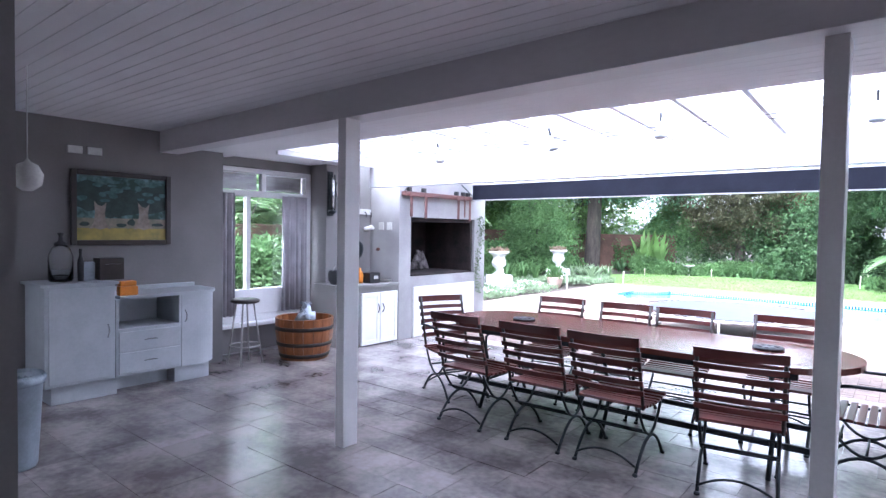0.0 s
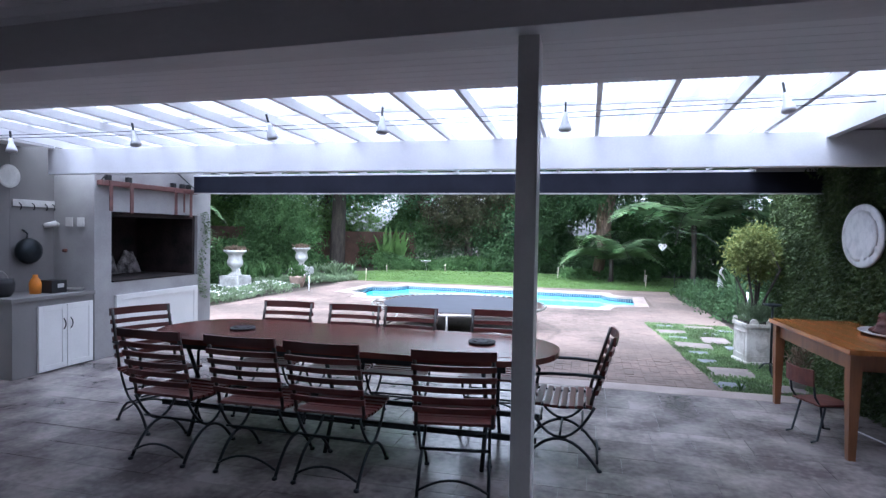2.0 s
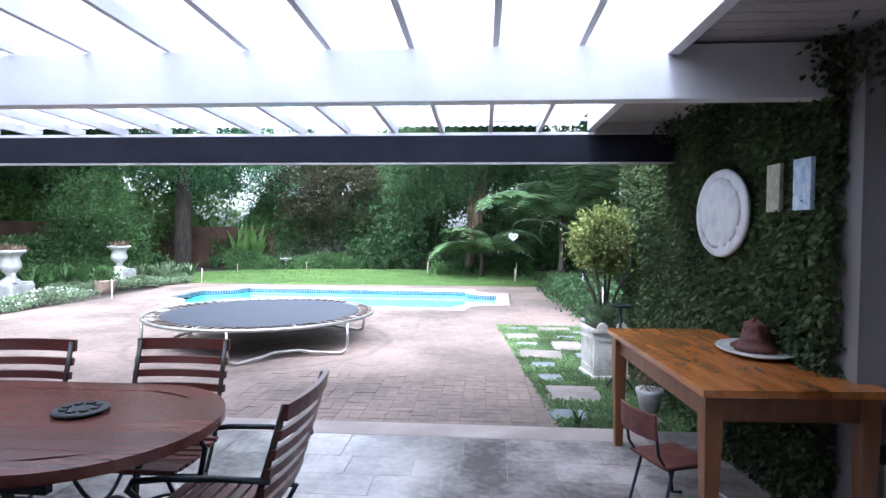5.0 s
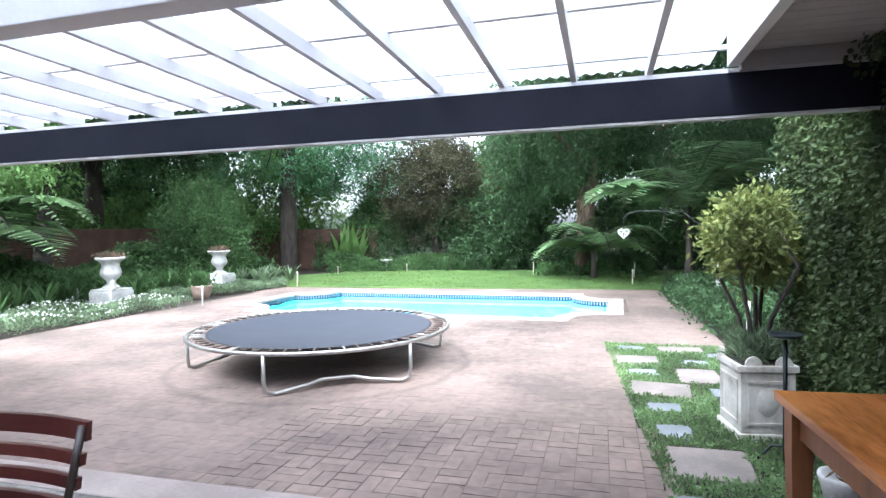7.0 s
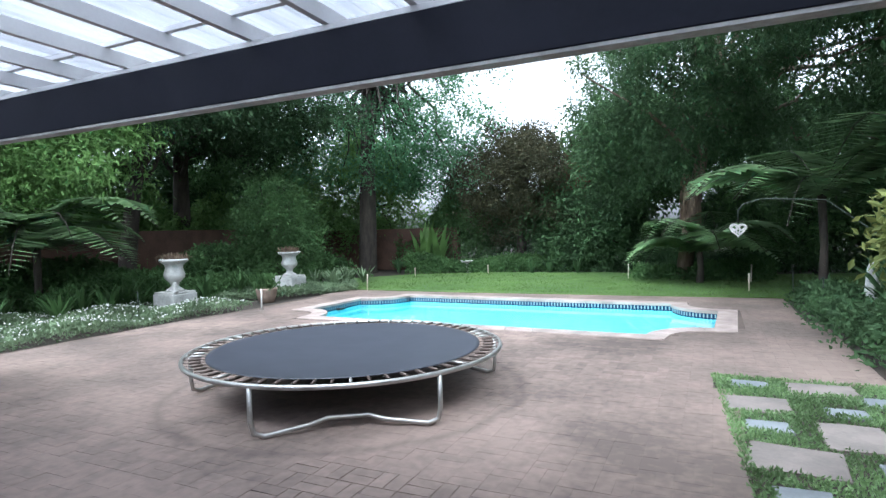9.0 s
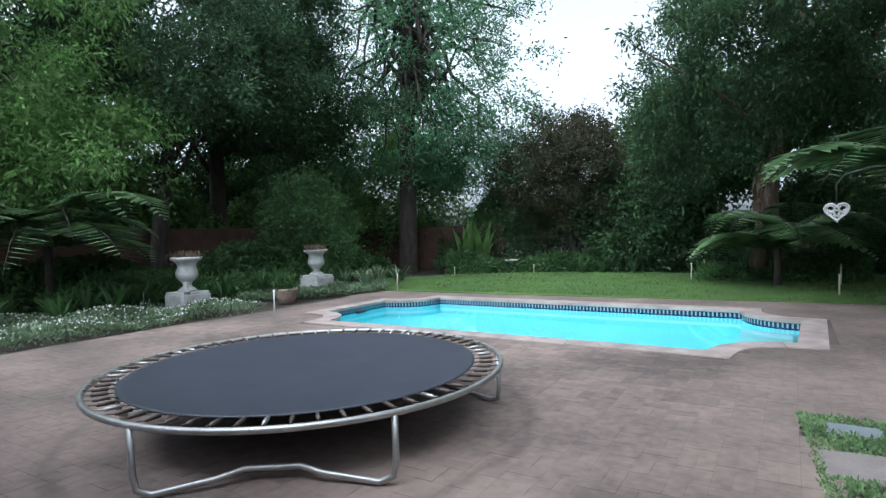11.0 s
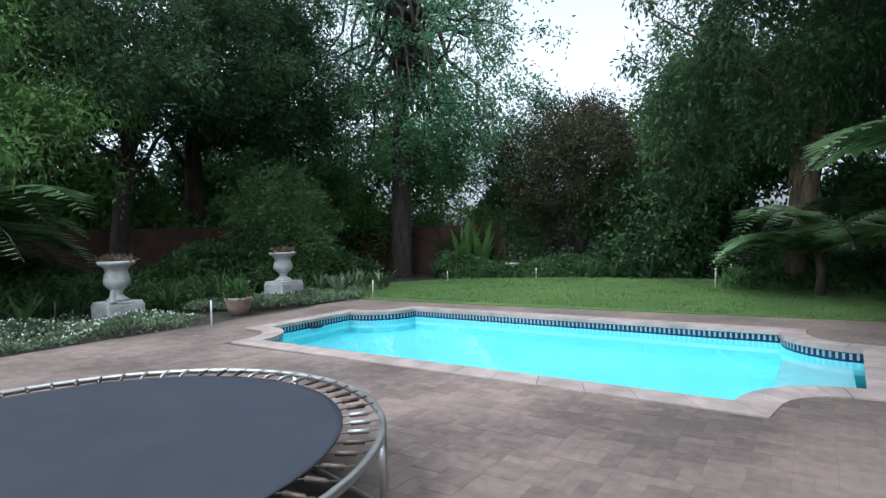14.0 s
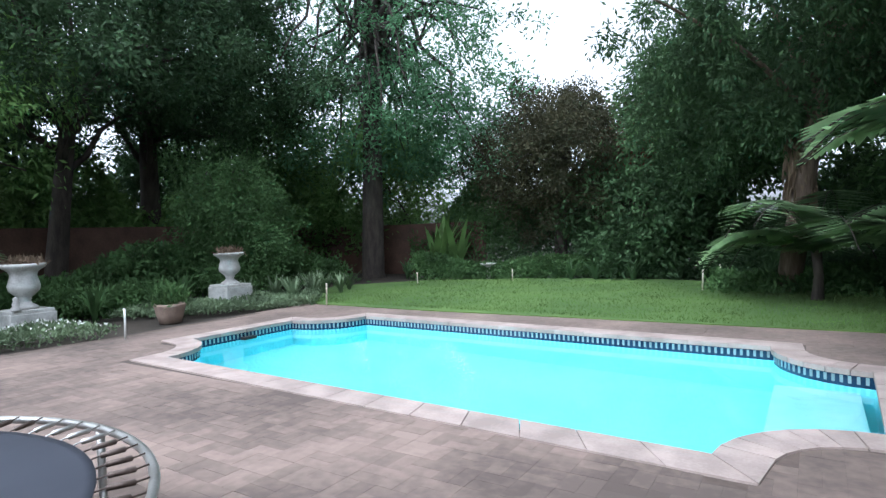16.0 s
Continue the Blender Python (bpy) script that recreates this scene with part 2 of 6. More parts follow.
M_PALE_BARK = mat("pale_bark", (0.22, 0.16, 0.12), (0.1, 0.07, 0.05), 0.95, scale=3, fine=14, bump=0.8, dist=0.04, stretch=(2.5, 2.5, 0.4))
M_GARDENWALL = mat("garden_wall_brick", (0.125, 0.07, 0.05), (0.075, 0.043, 0.032), 0.9, scale=2, fine=20, bump=0.4, dist=0.01, island=0.15)
M_MARBLE = mat("white_marble", (0.72, 0.71, 0.72), (0.5, 0.5, 0.52), 0.5, scale=7, fine=14, bump=0.5, dist=0.01, lo=0.45, hi=0.75)
M_CURTAIN = mat("grey_curtain", (0.5, 0.48, 0.5), (0.4, 0.38, 0.4), 0.9, scale=5, fine=120)
M_BLIND = mat("faded_blind", (0.4, 0.37, 0.37), (0.24, 0.21, 0.21), 0.8, scale=9, fine=60, bump=0.2, stretch=(1, 0.3, 2))
M_ASH = mat("pale_ash", (0.34, 0.3, 0.29), (0.03, 0.025, 0.025), 0.95, scale=9, fine=40, bump=0.5, dist=0.01)
M_MANTEL = mat("mauve_stained_timber", (0.17, 0.075, 0.065), (0.1, 0.045, 0.04), 0.6, scale=4, fine=30, bump=0.3, dist=0.004, stretch=(3, 0.4, 3))
M_EDGE = mat("edge_cement", (0.36, 0.3, 0.27), (0.24, 0.195, 0.175), 0.6, scale=2, fine=40, bump=0.25)
M_BIN = mat("pale_plastic", (0.42, 0.48, 0.54), None, 0.4, scale=5)
M_BAG = mat("plastic_bag", (0.5, 0.56, 0.62), (0.3, 0.35, 0.4), 0.2, scale=8, fine=40, bump=0.4)
M_ORANGE = mat("orange_paper", (0.75, 0.25, 0.02), None, 0.6, scale=6)
M_RED = mat("red_clay", (0.14, 0.045, 0.03), (0.08, 0.025, 0.02), 0.6, scale=9, fine=40, bump=0.5, dist=0.01)
M_CHINA = mat("white_china", (0.78, 0.77, 0.74), None, 0.2, scale=5, bump=0)
M_CABLE = mat("white_cable", (0.7, 0.7, 0.68), None, 0.5, bump=0)
M_CHROME = mat("chrome", (0.6, 0.6, 0.6), None, 0.25, 1.0, bump=0)
M_BLUE = mat("blue_tile", (0.3, 0.42, 0.6), (0.65, 0.7, 0.75), 0.3, scale=22, fine=60, bump=0)
M_CREAM = mat("cream_tile", (0.5, 0.47, 0.33), (0.3, 0.32, 0.26), 0.4, scale=22, fine=60, bump=0)
M_STAKE = mat("pale_stake", (0.6, 0.55, 0.45), (0.5, 0.42, 0.33), 0.7, scale=9)
M_GREENSTAKE = mat("dark_stake", (0.02, 0.03, 0.02), None, 0.6)
M_SHEET = bpy.data.materials.new("translucent_sheet")
M_SHEET.use_nodes = True
_n = M_SHEET.node_tree
_t, _p, _m = _n.nodes.new("ShaderNodeBsdfTranslucent"), _n.nodes.new("ShaderNodeBsdfTransparent"), _n.nodes.new("ShaderNodeMixShader")
_t.inputs[0].default_value, _p.inputs[0].default_value = (0.5, 0.5, 0.535, 1), (0.52, 0.53, 0.58, 1)
_m.inputs[0].default_value = 0.45
# dirt and algae lie in streaks along the corrugations
_g, _w, _z = _n.nodes.new("ShaderNodeNewGeometry"), _n.nodes.new("ShaderNodeMapping"), _n.nodes.new("ShaderNodeTexNoise")
_w.inputs["Scale"].default_value = (4.0, 0.45, 1.0)
_z.inputs["Scale"].default_value, _z.inputs["Detail"].default_value = 1.6, 5.0
_n.links.new(_g.outputs["Position"], _w.inputs[0]), _n.links.new(_w.outputs[0], _z.inputs["Vector"])
for _s, _lo, _hi in ((_t, (0.36, 0.36, 0.4), (0.56, 0.56, 0.59)), (_p, (0.34, 0.35, 0.4), (0.58, 0.59, 0.63))):
    _c, _r = _n.nodes.new("ShaderNodeMix"), _n.nodes.new("ShaderNodeMapRange")
    _c.data_type = "RGBA"
    _c.inputs[6].default_value, _c.inputs[7].default_value = (*_lo, 1), (*_hi, 1)
    _r.inputs[1].default_value, _r.inputs[2].default_value = 0.36, 0.6
    _n.links.new(_z.outputs[0], _r.inputs[0]), _n.links.new(_r.outputs[0], _c.inputs[0]), _n.links.new(_c.outputs[2], _s.inputs[0])
_n.links.new(_t.outputs[0], _m.inputs[1]), _n.links.new(_p.outputs[0], _m.inputs[2])
_n.links.new(_m.outputs[0], _n.nodes["Material Output"].inputs[0])
M_GLASS = glassmat("window_glass")
M_LAMPSHADE = mat("frosted_lamp", (0.75, 0.75, 0.76), None, 0.3, 0.0, bump=0)
L_DARK = leafmat("dark_leaves", (0.036, 0.082, 0.03), (0.092, 0.165, 0.062))
L_SHADE = leafmat("shade_leaves", (0.026, 0.06, 0.023), (0.066, 0.12, 0.047))
L_MID = leafmat("green_leaves", (0.05, 0.115, 0.035), (0.11, 0.205, 0.06))
L_GREAT = leafmat("great_leaves", (0.034, 0.074, 0.03), (0.09, 0.16, 0.06))
L_BRIGHT = leafmat("bright_leaves", (0.09, 0.19, 0.04), (0.17, 0.3, 0.07))
L_PINE = leafmat("plane_leaves", (0.065, 0.17, 0.075), (0.13, 0.28, 0.125), through_light=0.5)
L_RED = leafmat("plum_leaves", (0.04, 0.055, 0.028), (0.095, 0.08, 0.04))
L_RUST = leafmat("rust_leaves", (0.16, 0.03, 0.015), (0.1, 0.03, 0.015))
L_YELLOW = leafmat("yellow_green_leaves", (0.08, 0.13, 0.03), (0.3, 0.33, 0.08))
L_IVY = leafmat("ivy_leaves", (0.024, 0.044, 0.014), (0.1, 0.145, 0.045), gloss=0.4, through_light=0.2)
L_FERN = leafmat("fern_fronds", (0.14, 0.25, 0.1), (0.26, 0.39, 0.17), through_light=0.4)
L_SILVER = leafmat("silver_green_leaves", (0.10, 0.15, 0.07), (0.2, 0.27, 0.15), through_light=0.2)
L_COVER = leafmat("ground_cover", (0.1, 0.18, 0.06), (0.22, 0.33, 0.13))
L_GRASS = leafmat("grass_blades", (0.075, 0.15, 0.03), (0.13, 0.21, 0.05), through_light=0.3)
L_PETAL = mat("white_petals", (0.8, 0.8, 0.76), None, 0.6, bump=0)
L_DRY = leafmat("dry_leaves", (0.2, 0.13, 0.08), (0.3, 0.22, 0.15))


# ---- builders ----
def box(bm, x0, y0, z0, x1, y1, z1, bevel=0.0):
    r = bmesh.ops.create_cube(bm, size=1.0)
    vs = r["verts"]
    for v in vs:
        v.co = Vector(((x0 + x1) / 2 + v.co.x * (x1 - x0), (y0 + y1) / 2 + v.co.y * (y1 - y0), (z0 + z1) / 2 + v.co.z * (z1 - z0)))
    if bevel:
        es = {e for v in vs for e in v.link_edges}
        bmesh.ops.bevel(bm, geom=list(es), offset=bevel, segments=2, affect="EDGES", profile=0.6)
    return bm


def nb(*boxes, bevel=0.0):
    bm = bmesh.new()
    for b in boxes:
        box(bm, *b, bevel=bevel)
    return bm


def tube(bm, pts, r, n=8, closed=False):
    """A round rod along points; r a number or one radius a point."""
    pts = [Vector(p) for p in pts]
    rs = r if isinstance(r, (list, tuple)) else [r] * len(pts)
    rings, up = [], None
    for i, p in enumerate(pts):
        a = pts[i - 1] if i or closed else p
        b = pts[(i + 1) % len(pts)] if i < len(pts) - 1 or closed else p
        d = (b - a).normalized()
        if up is None:
            up = d.orthogonal().normalized()
        up = (up - d * up.dot(d)).normalized()
        s = d.cross(up)
        rings.append([bm.verts.new(p + (up * math.cos(2 * math.pi * k / n) + s * math.sin(2 * math.pi * k / n)) * rs[i]) for k in range(n)])
    for i in range(len(rings) - (0 if closed else 1)):
        a, b = rings[i], rings[(i + 1) % len(rings)]
        for k in range(n):
            bm.faces.new((a[k], a[(k + 1) % n], b[(k + 1) % n], b[k]))
    if not closed:
        bm.faces.new(rings[0][::-1]), bm.faces.new(rings[-1])
    for f in bm.faces:
        f.smooth = True
    return bm


def lathe(bm, prof, n=32, x=0, y=0, z=0):
    """Turns a profile of (radius, height) round the upright axis."""
    rings = [[bm.verts.new((x + r * math.cos(2 * math.pi * k / n), y + r * math.sin(2 * math.pi * k / n), z + h)) for k in range(n)] for r, h in prof]
    for a, b in zip(rings, rings[1:]):
        for k in range(n):
            f = bm.faces.new((a[k], a[(k + 1) % n], b[(k + 1) % n], b[k]))
            f.smooth = True
    if prof[0][0] > 1e-4:
        bm.faces.new(rings[0][::-1])
    if prof[-1][0] > 1e-4:
        bm.faces.new(rings[-1])
    return bm


def arc(p, q, sag, n=9):
    """Points from p to q with a bow of the vector sag at the middle."""
    p, q, sag = Vector(p), Vector(q), Vector(sag)
    return [p.lerp(q, i / n) + sag * (4 * (i / n) * (1 - i / n)) for i in range(n + 1)]


def prism(bm, pts, z0, z1):
    lo, hi = [bm.verts.new((x, y, z0)) for x, y in pts], [bm.verts.new((x, y, z1)) for x, y in pts]
    bm.faces.new(hi), bm.faces.new(lo[::-1])
    for i in range(len(pts)):
        j = (i + 1) % len(pts)
        bm.faces.new((lo[i], lo[j], hi[j], hi[i]))
    return bm


def part(name, bm, material, parent=None, label=""):
    me = bpy.data.meshes.new(name)
    bmesh.ops.recalc_face_normals(bm, faces=bm.faces)
    bm.to_mesh(me)
    bm.free()
    me.materials.append(material)
    ob = new(name, me)
    if parent is not None:
        ob.parent = parent
    if label:
        ob["label"] = label
    return ob


def thing(name, m, label, category, group=""):
    ob = new(name)
    ob.matrix_basis = m
    ob.empty_display_size = 0.1
    return tagged(ob, label, category, group)


def struct(name, bm, material, label=""):
    return tagged(part(name, bm, material), label, "", "", "structure")


def tris(name, V, F, material, parent=None):
    """A mesh from arrays of corners and triangles."""
    me = bpy.data.meshes.new(name)
    me.vertices.add(len(V))
    me.vertices.foreach_set("co", np.ascontiguousarray(V, dtype=np.float32).ravel())
    me.loops.add(F.size)
    me.loops.foreach_set("vertex_index", np.ascontiguousarray(F, dtype=np.int32).ravel())
    me.polygons.add(len(F))
    me.polygons.foreach_set("loop_start", np.arange(0, F.size, 3, dtype=np.int32))
    me.update(calc_edges=True)
    me.shade_flat()
    me.materials.append(material)
    ob = new(name, me)
    if parent is not None:
        ob.parent = parent
    return ob


def unit(a):
    return a / np.maximum(np.linalg.norm(a, axis=1, keepdims=True), 1e-6)


def leafarrays(rng, P, D, size, aspect=0.42, fold=0.25):
    """Folded leaf blades at the points P, growing along D."""
    n = len(P)
    D = unit(D)
    S = unit(np.cross(D, rng.normal(size=(n, 3))))
    N = np.cross(S, D)
    L = size * rng.uniform(0.7, 1.3, (n, 1))
    W = L * aspect * 0.5
    V = np.stack([P, P + D * L * 0.45 + S * W + N * W * fold, P + D * L, P + D * L * 0.45 - S * W + N * W * fold], 1).reshape(-1, 3)
    b = np.arange(n)[:, None] * 4
    F = np.concatenate([b + [0, 1, 2], b + [0, 2, 3]], 0)
    return V, F


def leaves(name, rng, P, D, size, material, parent=None, aspect=0.42, fold=0.25):
    V, F = leafarrays(rng, P, D, size, aspect, fold)
    ob = tris(name, V, F, material, parent)
    if parent is not None:
        ob["kind"] = "stuff"
    return ob


def clumps(rng, centres, n, spread, droop=-0.25):
    """Points and growing directions of n leaves in soft clumps round the centres."""
    k = rng.integers(0, len(centres), n)
    off = rng.normal(size=(n, 3)) * spread * rng.uniform(0.5, 1.3, (len(centres), 1))[k]
    D = unit(off) * 0.8 + rng.normal(size=(n, 3)) * 0.7 + np.array([0, 0, droop])
    return centres[k] + off, D


def shell(rng, n, c, r, inner=0.45, lumps=0.3):
    """Clump centres in the outer part of an uneven ellipsoid."""
    u = unit(rng.normal(size=(n, 3)))
    w = 1 + lumps * np.sin(u[:, 0:1] * 5 + c[0]) * np.cos(u[:, 2:3] * 4 + c[1]) + rng.normal(size=(n, 1)) * 0.08
    return np.array(c) + u * np.array(r) * w * rng.uniform(inner, 1.0, (n, 1)) ** 0.5


# ---- ground ----
PAVE = -0.05


def pool_outline(grow=0.0, n=7):
    """The pool's edge: a long body with a bay at each end, scooped corners between them; grown outwards."""
    hl, hw, bl, bw = 2.90, 1.70, 0.84, 0.88
    r = hw - bw
    q = []
    for k in range(n + 1):
        a = math.pi / 2 * k / n
        q.append((hl + (bl) * (1 - math.cos(a)) * 1.0, bw + r * (1 - math.sin(a))))
    q = [(hl, hw)] + q[1:] if r else q
    pts = q + [(x, -y) for x, y in q[::-1]] + [(-x, -y) for x, y in q] + [(-x, y) for x, y in q[::-1]]
    pts = pts[::-1]
    out = []
    for i, p in enumerate(pts):
        a, b = Vector(pts[i - 1]), Vector(pts[(i + 1) % len(pts)])
        v = Vector(p)
        d1, d2 = (v - a).normalized(), (b - v).normalized()
        nrm = Vector((d1.y + d2.y, -d1.x - d2.x))
        nrm = nrm.normalized() / max(0.6, math.sqrt(max(0.05, (1 + d1.dot(d2)) / 2)))
        out.append(v + nrm * grow)
    c, s = math.cos(radians(-1.9)), math.sin(radians(-1.9))
    return [(-2.02 + p.x * c - p.y * s, 15.50 + p.x * s + p.y * c) for p in out]


def sheet_with_hole(outer, hole, z):
    bm = bmesh.new()
    for loop in (outer, hole):
        vs = [bm.verts.new((x, y, z)) for x, y in loop]
        for i in range(len(vs)):
            bm.edges.new((vs[i], vs[(i + 1) % len(vs)]))
    bmesh.ops.triangle_fill(bm, use_beauty=True, edges=bm.edges[:])
    return bm


struct("ground", sheet_with_hole([(-400, -400), (400, -400), (400, 400), (-400, 400)], [(-7.2, 12.5), (2.4, 12.5), (2.4, 18.1), (-7.2, 18.1)], -0.10), M_SOIL, "dark bare garden soil under the beds")
PAVED = [(-7.31, 6.8), (2, 6.81), (1.62, 11.75), (3.05, 11.72), (2.81, 18.47), (-4.25, 18.47), (-7.2, 18.22), (-7.09, 14.41), (-7.21, 12.52)]
paving = struct("pavement", sheet_with_hole(PAVED, pool_outline(0.12), PAVE - 0.003), M_SAND, "pinkish brown clay brick paving with sanded joints")
bm = bmesh.new()
prism(bm, [(-6.93, 18.23), (-4.26, 18.16), (1.51, 18.35), (3.15, 18.48), (8.87, 18.78), (8.44, 25.53), (2.36, 23.99), (-0.41, 24.22), (-2.67, 24.78), (-5.64, 24.09), (-7.89, 23), (-9.3, 21.27), (-8.42, 19.33)], -0.11, -0.035)
struct("lawn", bm, M_LAWN, "mown green lawn beyond the pool")

# ---- pool ----
inner, outer = pool_outline(0.0), pool_outline(0.28)
bm = bmesh.new()
rim = [bm.verts.new((x, y, PAVE - 0.01)) for x, y in inner]
low = [bm.verts.new((x, y, -1.45)) for x, y in inner]
for i in range(len(rim)):
    j = (i + 1) % len(rim)
    bm.faces.new((rim[i], rim[j], low[j], low[i]))
bm.faces.new(low)
pool = struct("pool", bm, M_POOL, "swimming pool with pale blue plaster")


def along(loop, step):
    """Even points round a closed line."""
    pts = [Vector(p) for p in loop]
    out, carry = [], 0.0
    for i, p in enumerate(pts):
        q = pts[(i + 1) % len(pts)]
        d = (q - p).length
        s = carry
        while s < d:
            out.append((p.lerp(q, s / d), (q - p).normalized()))
            s += step
        carry = s - d
    return out


def ring_pieces(name, a, b, z0, z1, parent, material, per=1, gap=0.004):
    """Stones between two matching outlines."""
    n = len(a)
    for i in range(n):
        j = (i + 1) % n
        A, B, C, D = Vector(a[i]), Vector(a[j]), Vector(b[j]), Vector(b[i])
        k = max(1, round((B - A).length / 0.42))
        for s in range(k):
            u, v = s / k, (s + 1) / k
            g = gap / max((B - A).length, 0.01)
            pts = [A.lerp(B, u + g), A.lerp(B, v - g), D.lerp(C, v - g), D.lerp(C, u + g)]
            bm = prism(bmesh.new(), [(p.x, p.y) for p in pts], z0, z1)
            part(name, bm, material, parent)


bm = bmesh.new()
vs = [[bm.verts.new((x, y, z)) for x, y in pool_outline(g)] for z, g in ((-0.24, -0.004), (PAVE - 0.012, -0.004))]
for i in range(len(vs[0])):
    j = (i + 1) % len(vs[0])
    bm.faces.new((vs[0][i], vs[0][j], vs[1][j], vs[1][i]))
part("waterline_tiles", bm, M_NAVYTILE, pool, "navy mosaic band at the waterline")
proto = None
for p, d in along(pool_outline(-0.006), 0.064):
    if proto is None:
        proto = part("tile", nb((-0.013, -0.002, -0.033, 0.013, 0.002, 0.033)), M_WHITETILE, pool)
        ob = proto
    else:
        ob = new("tile", proto.data)
        ob.parent = pool
    ob.matrix_basis = pose(p.x, p.y, -0.132, 0, 0, math.degrees(math.atan2(d.y, d.x)))
ring_pieces("coping_stone", pool_outline(-0.03), pool_outline(0.27), -0.088, PAVE + 0.012, pool, M_COPING)
bm = bmesh.new()
bm.faces.new([bm.verts.new((x, y, -0.178)) for x, y in pool_outline(-0.004)])
water = struct("water", bm, M_WATER, "clear turquoise pool water")
water.visible_shadow = False
if water.data.polygons[0].normal.z < 0:
    water.data.flip_normals()
part("step", nb((0.98, 14.62, -1.4, 1.62, 16.16, -0.30), bevel=0.03), M_STEP, pool, "submerged bench step")
part("skimmer", nb((-5.70, 15.5, -0.19, -5.60, 15.7, -0.14)), M_BLACK, pool, "dark skimmer mouth")

# ---- patio: floor, walls, roof ----
floor = struct("floor", nb((-6.6, -2.6, -0.3, 3.6, 6.80, -0.004)), M_GROUT, "dark slate flagged patio floor")
struct("step_edge", nb((-4.95, 6.54, -0.25, 2.6, 6.82, 0.0), bevel=0.01), M_EDGE, "pale cement edge of the patio floor")
# wall with the painting, the bay with the window, the braai wall
struct("wall_west", nb((-6.0, -2.6, -0.1, -5.75, 3.5, 2.9)), M_WALL, "grey plastered wall")
wall_bay = struct("wall_bay", nb((-6.35, 3.5, -0.1, -6.1, 5.05, 0.36), (-6.35, 3.5, 2.38, -6.1, 5.05, 2.9), (-6.35, 3.3, -0.1, -6.0, 3.5, 2.9), (-6.35, 5.05, -0.1, -5.75, 5.35, 2.9)), M_WALL, "grey wall round the window")
struct("wall_alcove", nb((-6.35, 5.352, -0.1, -5.75, 5.9, 2.9)), M_WALL, "grey wall behind the outdoor kitchen counter")
hearth = struct("fireplace", nb((-6.5, 5.9, -0.1, -5.15, 6.15, 2.62), (-6.5, 6.15, -0.1, -5.15, 7.75, 0.91), (-6.5, 6.15, 1.795, -5.15, 7.75, 2.62), (-6.5, 7.75, -0.1, -5.15, 8.05, 2.62)), M_WHITEWALL, "plastered outdoor fireplace with a wide firebox")
part("firebox", nb((-6.45, 6.152, 0.912, -6.2, 7.748, 1.793), (-6.2, 6.152, 0.912, -5.2, 6.2, 1.793), (-6.2, 7.70, 0.912, -5.2, 7.748, 1.793), (-6.2, 6.2, 1.74, -5.2, 7.7, 1.793), (-6.2, 6.2, 0.912, -5.16, 7.7, 0.93)), M_SOOT, hearth, "sooty brick firebox lining")
struct("wall_south", nb((-6.0, -2.85, -0.1, -4.9, -2.6, 2.9), (-4.9, -2.85, 2.2, -3.7, -2.6, 2.9), (-4.9, -2.85, -0.1, -3.7, -2.6, 1.35), (-3.7, -2.85, -0.1, 3.6, -2.6, 2.9)), M_WALL, "grey wall of the house")
struct("wall_stub", nb((-1.1, -2.6, 0, -0.9, 0.247, 2.62)), M_WALL, "end of a grey inner wall")
struct("wall_east", nb((3.25, 2.75, -0.1, 3.5, 3.08, 2.9), (3.25, -2.6, 2.4, 3.5, 2.75, 2.9), (3.25, -2.6, -0.1, 3.5, 1.5, 2.4), (3.25, 3.08, 2.42, 3.5, 5.14, 2.9), (3.12, 5.141, -0.1, 3.4, 8.95, 2.43)), M_WALL, "house wall under the ivy")
struct("wall_room", nb((5.6, 2.5, -0.1, 5.8, 6.2, 2.9), (3.5, 6.0, -0.1, 5.6, 6.2, 2.9), (3.5, 2.5, -0.1, 5.6, 2.7, 2.9), (3.5, 2.7, 2.6, 5.6, 6.0, 2.7), (3.5, 2.7, -0.1, 5.6, 6.0, 0.0)), M_WALL, "dim room behind the glazed door")

# ceilings: boards with grooves
bm = bmesh.new()
y = -2.6
while y < 2.78:
    box(bm, -5.75, y + 0.003, 2.62, 3.25, min(y + 0.104, 2.80), 2.659, bevel=0.002)
    y += 0.105
box(bm, -6.0, -2.6, 2.661, 3.5, 2.8, 2.9)
struct("ceiling", bm, M_CEIL, "painted tongue and groove board ceiling")
bm = bmesh.new()
y = 2.80
while y < 3.70:
    box(bm, -6.1, y + 0.001, 2.475, 3.25, y + 0.104, 2.51, bevel=0.002)
    y += 0.105
sb = bmesh.new()
for y0 in np.arange(3.79, 7.4, 0.105):
    box(sb, 2.35, y0 + 0.002, 2.445, 3.25, y0 + 0.103, 2.485, bevel=0.003)
box(bm, -6.3, 2.801, 2.511, 3.4, 3.78, 2.85)
box(sb, 2.35, 7.40, 2.352, 3.25, 7.466, 2.444)
box(sb, 2.35, 3.781, 2.486, 3.4, 7.47, 2.7)
struct("ceiling_side", sb, M_SIDESOFFIT, "beige boarded soffit above the ivy")
box(bm, -6.4, 3.781, 2.50, -5.1, 5.5, 2.7)
struct("ceiling_soffit", bm, M_CEIL, "pale boarded soffit beside the clear roof")
struct("beam", nb((-4.6, -0.1, 2.395, 4.6, 0.105, 2.66), bevel=0.006), M_BEAM, "pale painted timber beam").matrix_basis = pose(-1.2, 2.69, 0, 0, 0, -2.2)
for x in (-2.68, 0.262):
    bm = nb((x, 2.63, 0.0, x + 0.085, 2.77, 2.394), bevel=0.004)
    struct("post", bm, M_TRIM, "square white painted post")
